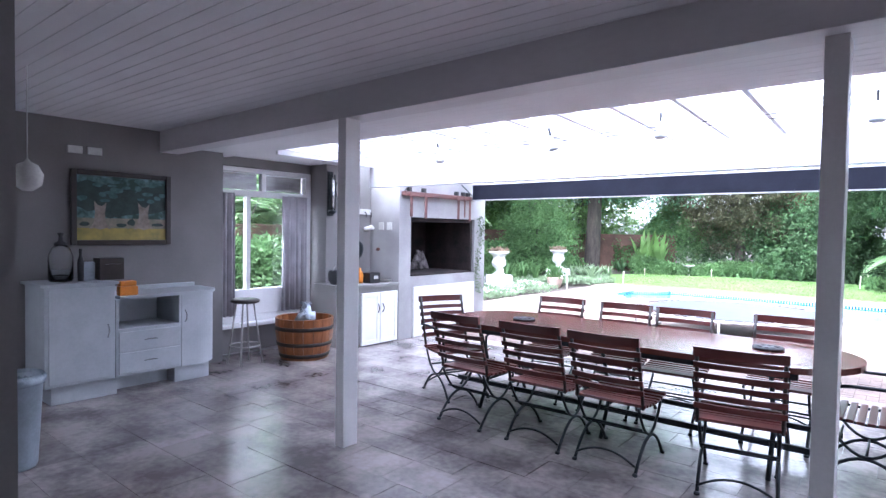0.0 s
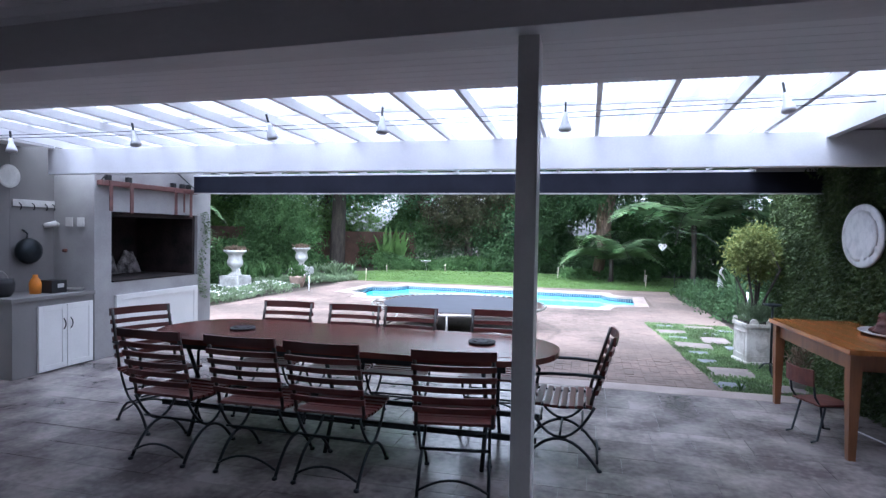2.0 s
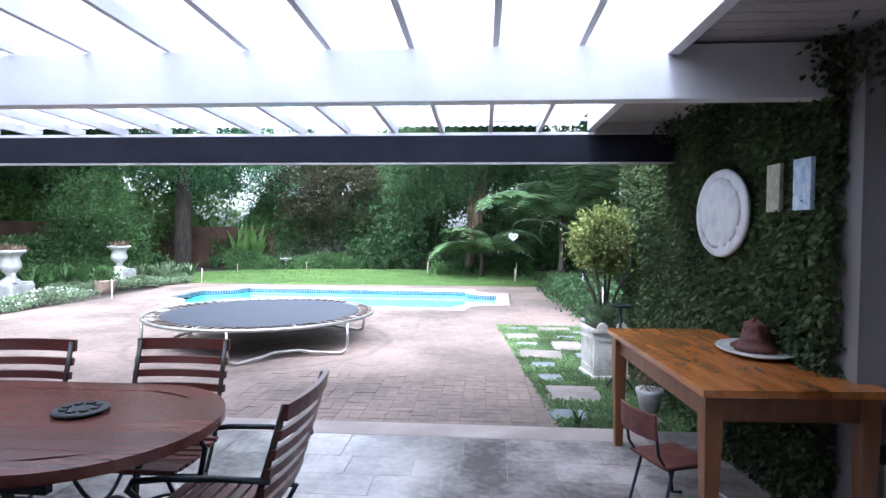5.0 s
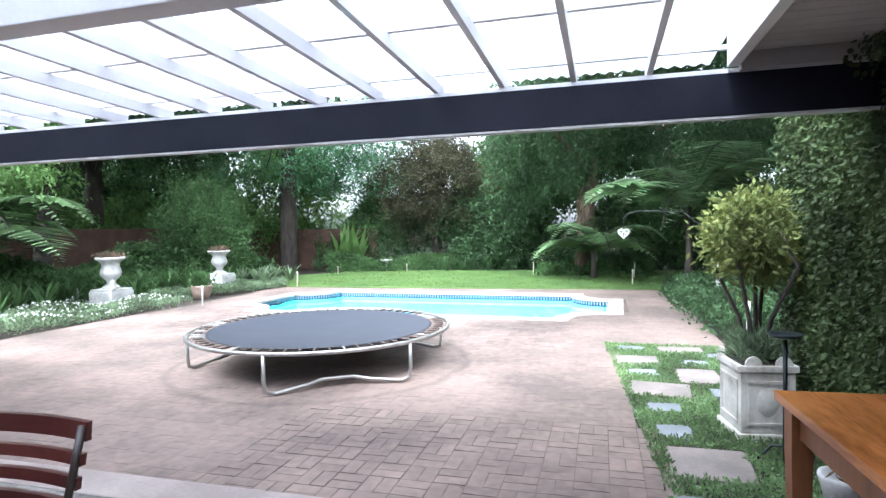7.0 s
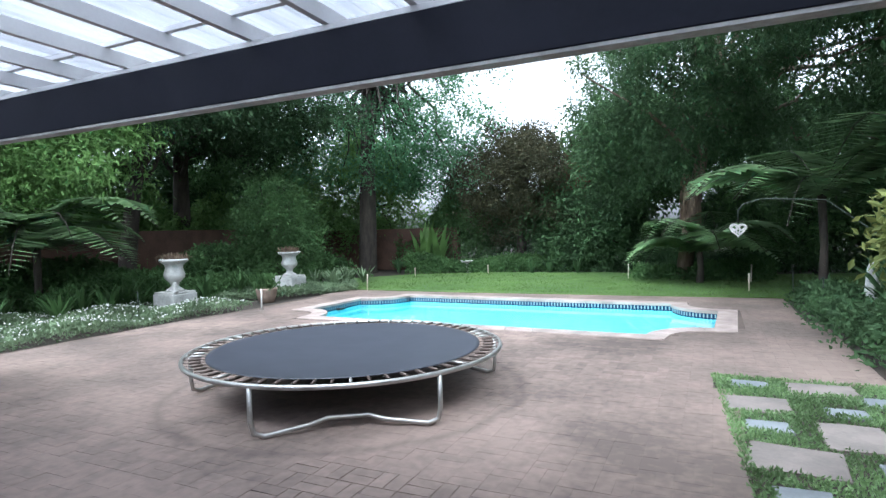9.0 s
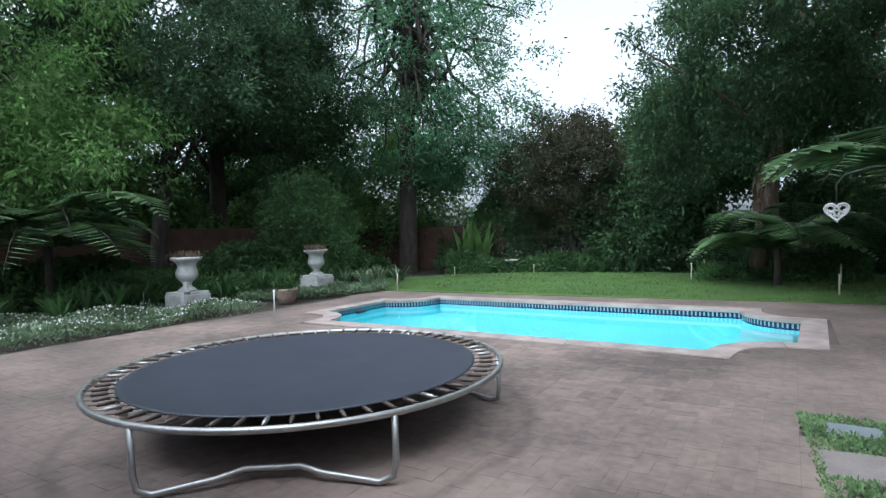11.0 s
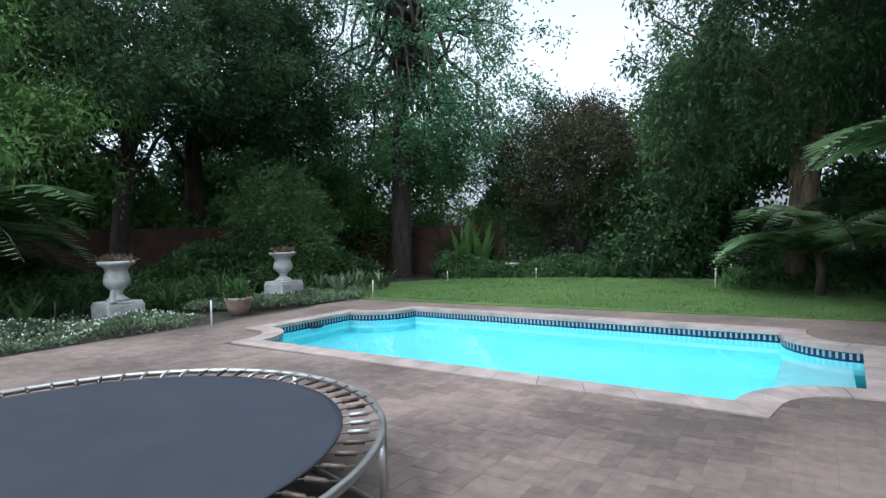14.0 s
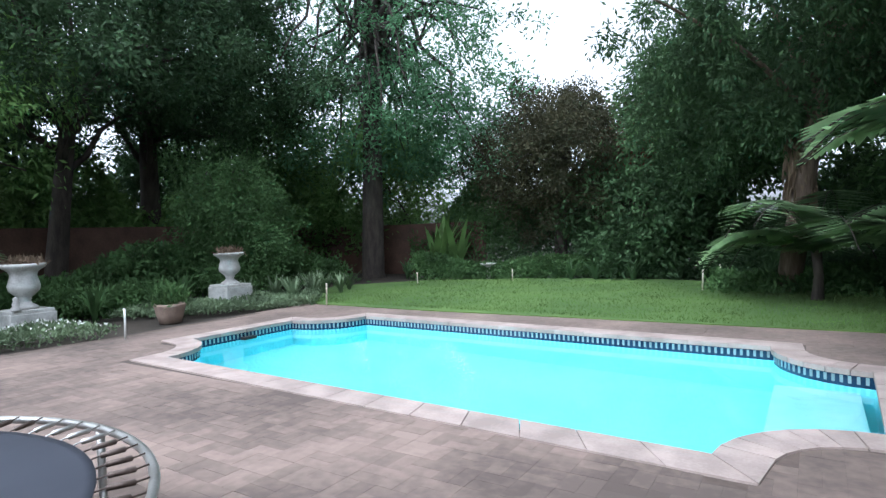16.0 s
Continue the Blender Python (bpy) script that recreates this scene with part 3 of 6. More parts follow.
struct("beam_white", nb((-5.15, 5.30, 2.165, 3.12, 5.40, 2.432), bevel=0.005), M_TRIM, "white painted pergola beam")
struct("beam_black", nb((-5.0, 7.47, 2.115, 3.12, 7.56, 2.35), bevel=0.004), M_BLACKBEAM, "blue-black painted fascia beam")
struct("fascia_edge", nb((-5.0, 7.475, 2.10, 3.12, 7.545, 2.114)), M_CEMENT, "white edge strip under the dark beam")
struct("fascia_top", nb((-5.0, 7.47, 2.351, 3.12, 7.50, 2.375)), M_TRIM, "white plate on the dark beam")


def rafter_z(y):
    return 2.44 - 0.03 * (y - 5.35)


pergola = thing("pergola_roof", pose(0, 0, 0), "white pergola rafters under clear corrugated sheets", "pergola")
for i in range(17):
    x = 1.882 - 0.4285 * i
    bm = bmesh.new()
    vv = [bm.verts.new((x + dx, y, rafter_z(y) + dz)) for y in (3.79, 5.35, 7.62) for dx, dz in ((-0.016, 0), (0.016, 0), (0.016, 0.07), (-0.016, 0.07))]
    bm.faces.new(vv[0:4]), bm.faces.new(vv[11:7:-1])
    for s in (0, 4):
        for f in ((0, 4, 5, 1), (1, 5, 6, 2), (2, 6, 7, 3), (3, 7, 4, 0)):
            bm.faces.new([vv[s + j] for j in f])
    part("rafter", bm, M_TRIM, pergola)
for y in (4.55, 6.58, 7.35):
    part("batten", nb((-5.0, y, rafter_z(y) + 0.071, 2.28, y + 0.03, rafter_z(y) + 0.095)), M_TRIM, pergola)
part("edge_board", nb((2.29, 3.781, 2.38, 2.348, 7.46, 2.60)), M_TRIM, pergola)
part("edge_board", nb((-5.1, 3.781, 2.44, -5.06, 5.30, 2.62)), M_TRIM, pergola)
bm = bmesh.new()
cols = []
for i in range(466):
    x = -5.1 + i * 0.0158
    zz = 0.112 + 0.008 * math.sin(i * 2 * math.pi / 4.8)
    cols.append([bm.verts.new((x, y, rafter_z(y) + zz)) for y in (3.785, 5.41, 7.75)])
for a, b in zip(cols, cols[1:]):
    for j in range(2):
        bm.faces.new((a[j], b[j], b[j + 1], a[j + 1]))
part("roof_sheet", bm, M_SHEET, pergola, "weathered translucent corrugated sheet")

# window in the bay
win = tagged(thing("window_1", pose(-6.12, 0, 0), "white framed window with fanlights over the garden", "window"), kind="structure")
fr = [(3.52, 0.38, 3.6, 2.37), (4.95, 0.38, 5.04, 2.37), (3.6, 2.31, 4.95, 2.37), (3.6, 2.0, 4.95, 2.08), (3.6, 0.38, 4.95, 0.46), (4.24, 2.08, 4.31, 2.31), (4.02, 0.80, 4.08, 2.0), (3.6, 0.46, 4.95, 0.80)]
for a, b, c, d in fr:
    part("window_frame", nb((-0.04, a, b, 0.04, c, d), bevel=0.006), M_TRIM, win)
part("window_sill", nb((-0.06, 3.5, 0.33, 0.16, 5.05, 0.378), bevel=0.008), M_TRIM, win)
for a, b, c, d in ((3.6, 0.80, 4.02, 2.0), (4.08, 0.80, 4.95, 2.0), (3.6, 2.08, 4.24, 2.31), (4.31, 2.08, 4.95, 2.31)):
    g = part("pane", nb((-0.004, a, b, 0.004, c, d)), M_GLASS, win)
    g.visible_shadow = False


def curtain(name, y0, y1, z0, z1, x, folds):
    bm = bmesh.new()
    n = folds * 10
    cols = []
    for i in range(n + 1):
        y = y0 + (y1 - y0) * i / n
        o = 0.035 * math.sin(i / 10 * 2 * math.pi) + 0.01 * math.sin(i * 1.7)
        cols.append([bm.verts.new((x + o * (0.5 if z == z1 else 1), y, z)) for z in (z0, (z0 + z1) / 2, z1)])
    for a, b in zip(cols, cols[1:]):
        for j in range(2):
            f = bm.faces.new((a[j], b[j], b[j + 1], a[j + 1]))
            f.smooth = True
    ob = part(name, bm, M_CURTAIN)
    sol = ob.modifiers.new("thick", "SOLIDIFY")
    sol.thickness = 0.004
    return tagged(ob, "pale grey curtain hanging in folds at the window", "curtain", "bay curtains")


curtain("curtain", 4.52, 4.93, 0.48, 2.03, -6.02, 5)
curtain("curtain", 3.58, 3.82, 0.48, 2.03, -6.02, 3)
# woven blinds behind the two fanlights
for y0, y1 in ((3.61, 4.23), (4.32, 4.94)):
    bl = thing("fanlight_blind", pose(-6.19, 0, 0), "faded grey slatted blind behind a fanlight pane", "blind", "fanlight blinds")
    for k in range(6):
        z = 2.095 + k * 0.034
        part("slat", nb((-0.004, y0, z, 0.004, y1, z + 0.0335 - 0.001 * (k % 2))), M_BLIND, bl)
    part("head_rail", nb((-0.012, y0, 2.30, 0.012, y1, 2.32)), M_TRIM, bl)

# glazed door in the east wall
door = tagged(thing("door_1", pose(3.28, -0.215, 0), "white timber door with two large glass panes", "door"), kind="structure")
for a, b, c, d in ((5.17, 0.1, 5.355, 2.40), (3.3, 0.1, 3.45, 2.40), (3.45, 2.24, 5.17, 2.40), (3.45, 1.18, 5.17, 1.29), (3.45, 0.1, 5.17, 0.47), (4.3, 0.47, 4.42, 1.18), (4.3, 1.29, 4.42, 2.24)):
    part("door_frame", nb((-0.03, a, b, 0.03, c, d), bevel=0.006), M_TRIM, door)
for a, b, c, d in ((4.42, 0.47, 5.17, 1.18), (4.42, 1.29, 5.17, 2.24), (3.45, 0.47, 4.3, 1.18), (3.45, 1.29, 4.3, 2.24)):
    g = part("pane", nb((-0.004, a, b, 0.004, c, d)), M_GLASS, door)
for z in (0.45, 1.35, 2.12):
    part("hinge", nb((-0.05, 5.34, z, -0.03, 5.37, z + 0.09)), M_BLACK, door)
part("threshold", nb((-0.08, 3.3, 0.0, 0.06, 5.355, 0.098)), M_TRIM, door)


# ---- dining table and chairs ----
def racetrack(hx, hy, r, n=10):
    out = []
    for sx, sy, a0 in ((1, 1, 0), (-1, 1, 90), (-1, -1, 180), (1, -1, 270)):
        for k in range(n + 1):
            a = radians(a0 + 90 * k / n)
            out.append((sx * (hx - r[0]) + r[0] * math.cos(a), sy * (hy - r[1]) + r[1] * math.sin(a)))
    return out


def dining_table():
    t = thing("dining_table", pose(-1.26, 4.49, 0.02), "long reddish hardwood garden table with rounded ends on dark iron legs", "table")
    hx, hy = 1.63, 0.51
    rim = racetrack(hx, hy, (0.5, 0.5))
    core = racetrack(hx - 0.11, hy - 0.11, (0.39, 0.39))
    n = len(rim)
    for s in range(0, n, 4):
        e = min(s + 4, n)
        idx = [i % n for i in range(s, e + 1)]
        pts = [rim[i] for i in idx] + [core[i] for i in reversed(idx)]
        part("rim_board", prism(bmesh.new(), pts, 0.715, 0.755), M_TABLE, t)
    rows = 8
    w = 2 * (hy - 0.114) / rows
    for i in range(rows):
        y0, y1 = -hy + 0.114 + i * w + 0.0015, -hy + 0.114 + (i + 1) * w - 0.0015

        def reach(y):
            d = abs(y) / 0.39
            return hx - 0.475 + 0.39 * math.sqrt(max(0.0, 1 - min(1, d) ** 2))
        for x0, x1 in ((-1, -0.42), (-0.42, 0.42), (0.42, 1)):
            a0 = -reach(y0) if x0 == -1 else x0 * hx
            a1 = -reach(y1) if x0 == -1 else x0 * hx
            b0 = reach(y0) if x1 == 1 else x1 * hx - 0.003
            b1 = reach(y1) if x1 == 1 else x1 * hx - 0.003
            part("plank", prism(bmesh.new(), [(a0, y0), (b0, y0), (b1, y1), (a1, y1)], 0.717, 0.754), M_TABLE, t)
    part("apron", nb((-1.3, -0.42, 0.66, 1.3, -0.39, 0.714), (-1.3, 0.39, 0.66, 1.3, 0.42, 0.714)), M_IRON, t)
    for x in (-1.15, 0, 1.15):
        for s in (-1, 1):
            part("leg", tube(bmesh.new(), [(x, s * 0.40, 0.66), (x, s * 0.28, 0.4), (x, s * 0.26, 0.25), (x, s * 0.40, -0.025)], 0.016), M_IRON, t)
        part("crossbar", tube(bmesh.new(), [(x, -0.27, 0.22), (x, 0.27, 0.22)], 0.012), M_IRON, t)
    for s in (-1, 1):
        part("stretcher", nb((-1.5, s * 0.26 - 0.012, 0.16, 1.5, s * 0.26 + 0.012, 0.2)), M_IRON, t)
    return t


def garden_chair(arms):
    """A slatted chair that faces +y, standing at its own middle."""
    c = thing("garden_chair", pose(0, 0, 0), "reddish slatted armchair on a dark curled iron frame" if arms else "reddish slatted hardwood garden chair on a dark curled iron frame", "chair", "chairs round the table")
    w = 0.25
    for i in range(6):
        z = 0.548 + i * 0.067 + (0.014 if i == 5 else 0)
        y = -0.215 - (z - 0.47) * 0.30
        bm = bmesh.new()
        h = 0.0175 if i < 5 else 0.029
        pts = arc((-w, y, z), (w, y, z), (0, -0.028, 0), 6)
        vs = [[bm.verts.new(p + Vector((0, a, b))) for a, b in ((-0.01, -h), (0.01, -h), (0.004, h), (-0.016, h))] for p in pts]
        for a, b in zip(vs, vs[1:]):
            for k in range(4):
                bm.faces.new((a[k], a[(k + 1) % 4], b[(k + 1) % 4], b[k]))
        bm.faces.new(vs[0][::-1]), bm.faces.new(vs[-1])
        part("back_slat", bm, M_SLAT, c)
    for i in range(8):
        y = -0.19 + i * 0.056
        z = 0.45 - 0.018 * math.sin(math.pi * i / 7)
        part("seat_slat", nb((-w, y - 0.021, z - 0.01, w, y + 0.021, z + 0.01), bevel=0.004), M_SLAT, c)
    for s in (-1, 1):
        x = s * (w - 0.035)
        xo = s * (w - 0.018)
        part("back_post", tube(bmesh.new(), [(xo, -0.338, 0.918), (xo, -0.293, 0.76), (xo, -0.25, 0.62), (xo, -0.212, 0.5), (xo, -0.2, 0.43)], 0.0125), M_DARKFRAME, c)
        part("seat_rail", tube(bmesh.new(), [(x, -0.22, 0.435), (x, 0.0, 0.42), (x, 0.22, 0.435)], 0.009), M_IRON, c)
        part("cradle", tube(bmesh.new(), arc((x, -0.23, 0.44), (x, 0.23, 0.44), (0, 0, -0.225), 12), 0.010), M_IRON, c)
        leg = part("leg", tube(bmesh.new(), arc((x, -0.27, 0.0), (x, 0.27, 0.0), (0, 0, 0.205), 12), 0.011), M_IRON, c)
        for yy in (-0.27, 0.27):
            part("foot", lathe(bmesh.new(), [(0.018, 0.0), (0.018, 0.012), (0.01, 0.02)], 10, x, yy, 0), M_IRON, leg)
        if arms:
            part("armrest", tube(bmesh.new(), [(x * 1.12, -0.29, 0.655), (x * 1.2, -0.1, 0.665), (x * 1.22, 0.08, 0.66), (x * 1.2, 0.19, 0.645), (x * 1.16, 0.215, 0.61), (x * 1.1, 0.18, 0.57), (x * 1.05, 0.2, 0.44)], 0.012), M_IRON, c)
    for y, z in ((-0.15, 0.275), (0.15, 0.275), (0.0, 0.21)):
        part("stretcher", tube(bmesh.new(), [(-w + 0.035, y, z), (w - 0.035, y, z)], 0.008), M_IRON, c)
    part("rear_arch", tube(bmesh.new(), arc((-w + 0.04, -0.255, 0.055), (w - 0.04, -0.255, 0.055), (0, 0, 0.07), 9), 0.008), M_IRON, c)
    return c


dining_table()
plain = garden_chair(False)
plain.matrix_basis = pose(-2.26, 3.86, 0, 0, 0, -2)
for x, y, a in ((-1.585, 3.85, 1), (-1.01, 3.84, 0), (-0.24, 3.87, 9), (-2.17, 4.88, 184), (-1.5, 4.88, 183), (-0.97, 4.89, 182), (-0.19, 4.99, 181)):
    copy_thing(plain, pose(x, y, 0, 0, 0, a))
armed = garden_chair(True)
armed.matrix_basis = pose(0.39, 4.52, 0, 0, 0, 90)
copy_thing(armed, pose(-2.87, 4.32, 0, 0, 0, -114))
for x, y in ((-2.21, 4.5), (-0.21, 4.57)):
    bm = lathe(bmesh.new(), [(0.02, 0.006), (0.1, 0.006), (0.105, 0.012), (0.1, 0.018), (0.02, 0.018)], 24)
    for k in range(8):
        a = k * math.pi / 4
        box(bm, 0.06 * math.cos(a) - 0.012, 0.06 * math.sin(a) - 0.012, 0.016, 0.06 * math.cos(a) + 0.012, 0.06 * math.sin(a) + 0.012, 0.024)
    tr = part("trivet", bm, M_BLACK)
    tr.matrix_basis = pose(x, y, 0.775)
    tagged(tr, "round black cast iron trivet on the dining table", "trivet", "trivets")


# ---- trampoline ----
def trampoline():
    t = thing("trampoline", pose(-1.64, 10.12, PAVE), "round trampoline with a black mat and bare galvanised frame", "trampoline")
    R, H = 1.51, 0.41
    circ = [(R * math.cos(2 * math.pi * k / 72), R * math.sin(2 * math.pi * k / 72), H) for k in range(72)]
    part("rim", tube(bmesh.new(), circ, 0.021, 8, True), M_STEEL, t)
    bm = bmesh.new()
    rings = [[bm.verts.new((r * math.cos(2 * math.pi * k / 64), r * math.sin(2 * math.pi * k / 64), H + 0.012 - 0.035 * (1 - (r / 1.31) ** 2))) for k in range(64)] for r in (1.31, 1.27, 1.0, 0.6, 0.2)]
    for a, b in zip(rings, rings[1:]):
        for k in range(64):
            f = bm.faces.new((a[k], a[(k + 1) % 64], b[(k + 1) % 64], b[k]))
            f.smooth = True
    bm.faces.new(rings[-1])
    low = bmesh.ops.extrude_face_region(bm, geom=bm.faces[:])
    for v in low["geom"]:
        if isinstance(v, bmesh.types.BMVert):
            v.co.z -= 0.006
    part("mat", bm, M_MAT, t)
    rnd, made = random.Random(4), {}
    for k in range(64):
        worn = rnd.random() < 0.72
        if worn not in made:
            made[worn] = part("spring", tube(bmesh.new(), [(1.305, 0, H + 0.005), (1.345, 0, H + 0.012), (1.35, 0, H + 0.012), (1.445, 0, H + 0.014), (1.45, 0, H + 0.014), (1.495, 0, H + 0.022)], [0.004, 0.004, 0.013, 0.013, 0.004, 0.004], 7), M_RUST if worn else M_STEEL, t)
            ob = made[worn]
        else:
            ob = new("spring", made[worn].data)
            ob.parent = t
        ob.matrix_basis = pose(0, 0, 0, 0, 0, 360 * k / 64 + 2)
    # three bent floor frames, each with two legs
    for a0 in (-84, 36, 154):
        a, b = radians(a0), radians(a0 + 57)
        pa, pb = Vector((R * math.cos(a), R * math.sin(a), 0)), Vector((R * math.cos(b), R * math.sin(b), 0))
        d = (pb - pa).normalized()
        mid = (pa + pb) / 2
        inw = -mid.normalized() * 0.16
        up = Vector((0, 0, 1))
        pts = [pa + up * (H - 0.01), pa + up * 0.14, pa + up * 0.05 + d * 0.02, pa + up * 0.022 + d * 0.1, mid - d * 0.3 + inw * 0.6 + up * 0.05, mid - d * 0.16 + inw + up * 0.075, mid + d * 0.16 + inw + up * 0.075, mid + d * 0.3 + inw * 0.6 + up * 0.05, pb + up * 0.022 - d * 0.1, pb + up * 0.05 - d * 0.02, pb + up * 0.14, pb + up * (H - 0.01)]
        part("leg_frame", tube(bmesh.new(), pts, 0.02, 8), M_STEEL, t)


trampoline()

# ---- trees and planting ----
RNG = np.random.default_rng(7)


def limb(bm, p, q, r0, r1, bend, rnd, n=7):
    p, q = Vector(p), Vector(q)
    pts = []
    for i in range(n + 1):
        f = i / n
        pts.append(p.lerp(q, f) + Vector((rnd.uniform(-1, 1), rnd.uniform(-1, 1), rnd.uniform(-1, 1))) * bend * math.sin(math.pi * f) + Vector((0, 0, bend * math.sin(math.pi * f))))
    tube(bm, pts, [r0 + (r1 - r0) * i / n for i in range(n + 1)], 7)


def tree(name, label, base, trunk_top, r0, crown, n_clump, n_leaf, leaf, spread, material, seed, bark=None, limbs=14, inner=0.45, aspect=0.42, droop=-0.25, group="", lumps=0.3, size=1.0):
    """A tree with a tapered trunk, limbs that reach its clumps, and a crown of single leaves."""
    rng, rnd = np.random.default_rng(seed), random.Random(seed)
    t = thing(name, pose(*base) @ Matrix.Scale(size, 4), label, "tree" if "bush" not in name and "shrub" not in name else "shrub", group)
    C = np.concatenate([shell(rng, int(n_clump * w), c, r, inner, lumps) for c, r, w in crown])
    bm = bmesh.new()
    tz = trunk_top[2]
    tube(bm, [(0, 0, -0.15), (0, 0, 0.15), (trunk_top[0] * 0.3, trunk_top[1] * 0.3, tz * 0.35), (trunk_top[0] * 0.7, trunk_top[1] * 0.7, tz * 0.7), trunk_top], [r0 * 1.5, r0 * 1.1, r0 * 0.9, r0 * 0.7, r0 * 0.3], 10)
    for i in rng.choice(len(C), min(limbs, len(C)), replace=False):
        f = rnd.uniform(0.45, 0.98)
        s = Vector((trunk_top[0] * f, trunk_top[1] * f, tz * f))
        limb(bm, s, C[i] * np.array([1, 1, 0.97]), r0 * 0.32, 0.015, 0.15 + 0.02 * tz, rnd)
    part("trunk", bm, bark or M_BARK, t)
    P, D = clumps(rng, C, n_leaf, spread, droop)
    keep = P[:, 2] > 0.05 - base[2]
    leaves("crown", rng, P[keep], D[keep], leaf, material, t, aspect)
    return t


tree("plane_tree", "tall airy broadleaf tree with a straight grey trunk", (-10.47, 24.2, -0.1), (0.3, 0.3, 13.5), 0.36, [((1.1, 0.3, 9.8), (5.4, 4.8, 6.2), 0.75), ((1.0, 0, 5.2), (3.8, 3.4, 2.4), 0.25)], 620, 44000, 0.15, 0.25, L_PINE, 11, limbs=90, inner=0.12, lumps=0.25, size=0.906)
tree("shade_tree", "broad dark evergreen tree by the garden wall", (-15.58, 19.97, -0.1), (0.5, -0.3, 8), 0.34, [((1.2, -0.5, 8.4), (4.8, 5.0, 3.6), 0.7), ((2.5, 0.5, 6.2), (3.6, 3.8, 1.7), 0.3)], 300, 76000, 0.15, 0.3, L_SHADE, 12, limbs=26, size=0.914)
tree("shade_tree", "leaning dark evergreen tree with several stems", (-13.97, 16.56, -0.1), (0.8, 0.4, 6.5), 0.26, [((1.0, 0, 7.6), (4.6, 4.6, 3.2), 0.8), ((-1.0, -2.0, 6.2), (3.5, 3.0, 1.9), 0.2)], 280, 70000, 0.14, 0.28, L_SHADE, 13, limbs=26, size=0.938)
tree("feathery_tree", "pale green feathery tree over the flower bed", (-12.86, 11.48, -0.1), (0.6, 0.2, 5.5), 0.2, [((0.8, 0.3, 5.6), (3.2, 3.6, 3.0), 0.7), ((1.5, 1.0, 3.4), (2.2, 2.4, 1.5), 0.3)], 230, 56000, 0.15, 0.27, L_BRIGHT, 14, aspect=0.3, droop=-0.5, size=0.961)
tree("plum_tree", "purple-leaved tree with a rounded crown", (-4.71, 25.51, -0.1), (0.2, 0, 4.6), 0.2, [((0.25, 0, 3.6), (2.65, 2.3, 2.1), 1.0)], 300, 56000, 0.11, 0.2, L_RED, 15, limbs=24, inner=0.2, lumps=0.15, size=0.914)
tree("flame_bush", "small shrub with rust red leaves", (-2.93, 25.75, -0.1), (0.1, 0, 2.8), 0.08, [((0, 0, 3.4), (0.8, 0.8, 0.9), 1.0)], 50, 4200, 0.11, 0.26, L_RUST, 16, limbs=6, size=0.917)
# the crown's fourth lobe is added southwards to shade the paving by the pool
great = tree("great_tree", "large leaning tree with long hanging leaves", (0.89, 22.74, -0.1), (1.2, -0.3, 7.5), 0.21, [((2.2, -0.8, 6.6), (4.7, 4.2, 3.2), 0.7), ((0.2, -0.6, 4.6), (2.6, 2.6, 1.4), 0.2), ((5.5, -3.5, 5.2), (3.0, 3.0, 1.6), 0.2), ((1.6, -4.2, 6.4), (3.0, 2.6, 1.4), 0.14), ((-1.6, 0.4, 4.2), (1.7, 1.7, 1.6), 0.1)], 560, 165000, 0.125, 0.24, L_GREAT, 17, M_PALE_BARK, limbs=30, aspect=0.34, droop=-0.7, size=0.945)
# dry leaf bases hang round its trunk
rng = np.random.default_rng(20)
a = rng.uniform(0, 2 * math.pi, 260)
P = np.column_stack([0.17 * np.cos(a) + 0.22, 0.17 * np.sin(a), rng.uniform(2.0, 3.2, 260)])
leaves("skirt", rng, P, np.column_stack([np.cos(a) * 0.25, np.sin(a) * 0.25, np.full(260, -1.0)]), 0.5, L_DRY, great, 0.16)
# added canopy, mostly above the view: closes off sky light over the right-hand paving
tree("added_canopy_tree", "added evergreen canopy, mostly out of view, that shades the side paving", (6.6, 13.4, -0.1), (-0.3, 0.1, 5.2), 0.24, [((-1.6, 0.3, 6.1), (4.0, 4.2, 1.3), 1.0)], 260, 52000, 0.15, 0.3, L_DARK, 68, limbs=26)
tree("young_tree", "airy young tree behind the lawn with small leaves", (-7.9, 26.6, -0.1), (0.1, 0, 3.8), 0.08, [((0, 0, 3.9), (1.7, 1.5, 1.8), 1.0)], 110, 9000, 0.12, 0.28, L_PINE, 69, limbs=24)
tree("backing_tree", "green tree behind the lawn", (-0.68, 26.84, -0.1), (0.3, 0, 5), 0.2, [((0, 0, 4.4), (2.4, 2.2, 2.6), 1.0)], 150, 24000, 0.22, 0.42, L_MID, 18, limbs=14, size=0.916)
tree("camellia_bush", "dark glossy evergreen shrub at the back of the bed", (-2.3, 25.46, -0.1), (0, 0, 2), 0.1, [((0, 0, 1.8), (2.0, 1.6, 1.7), 1.0)], 130, 20000, 0.17, 0.3, L_DARK, 19, limbs=10, size=0.921)
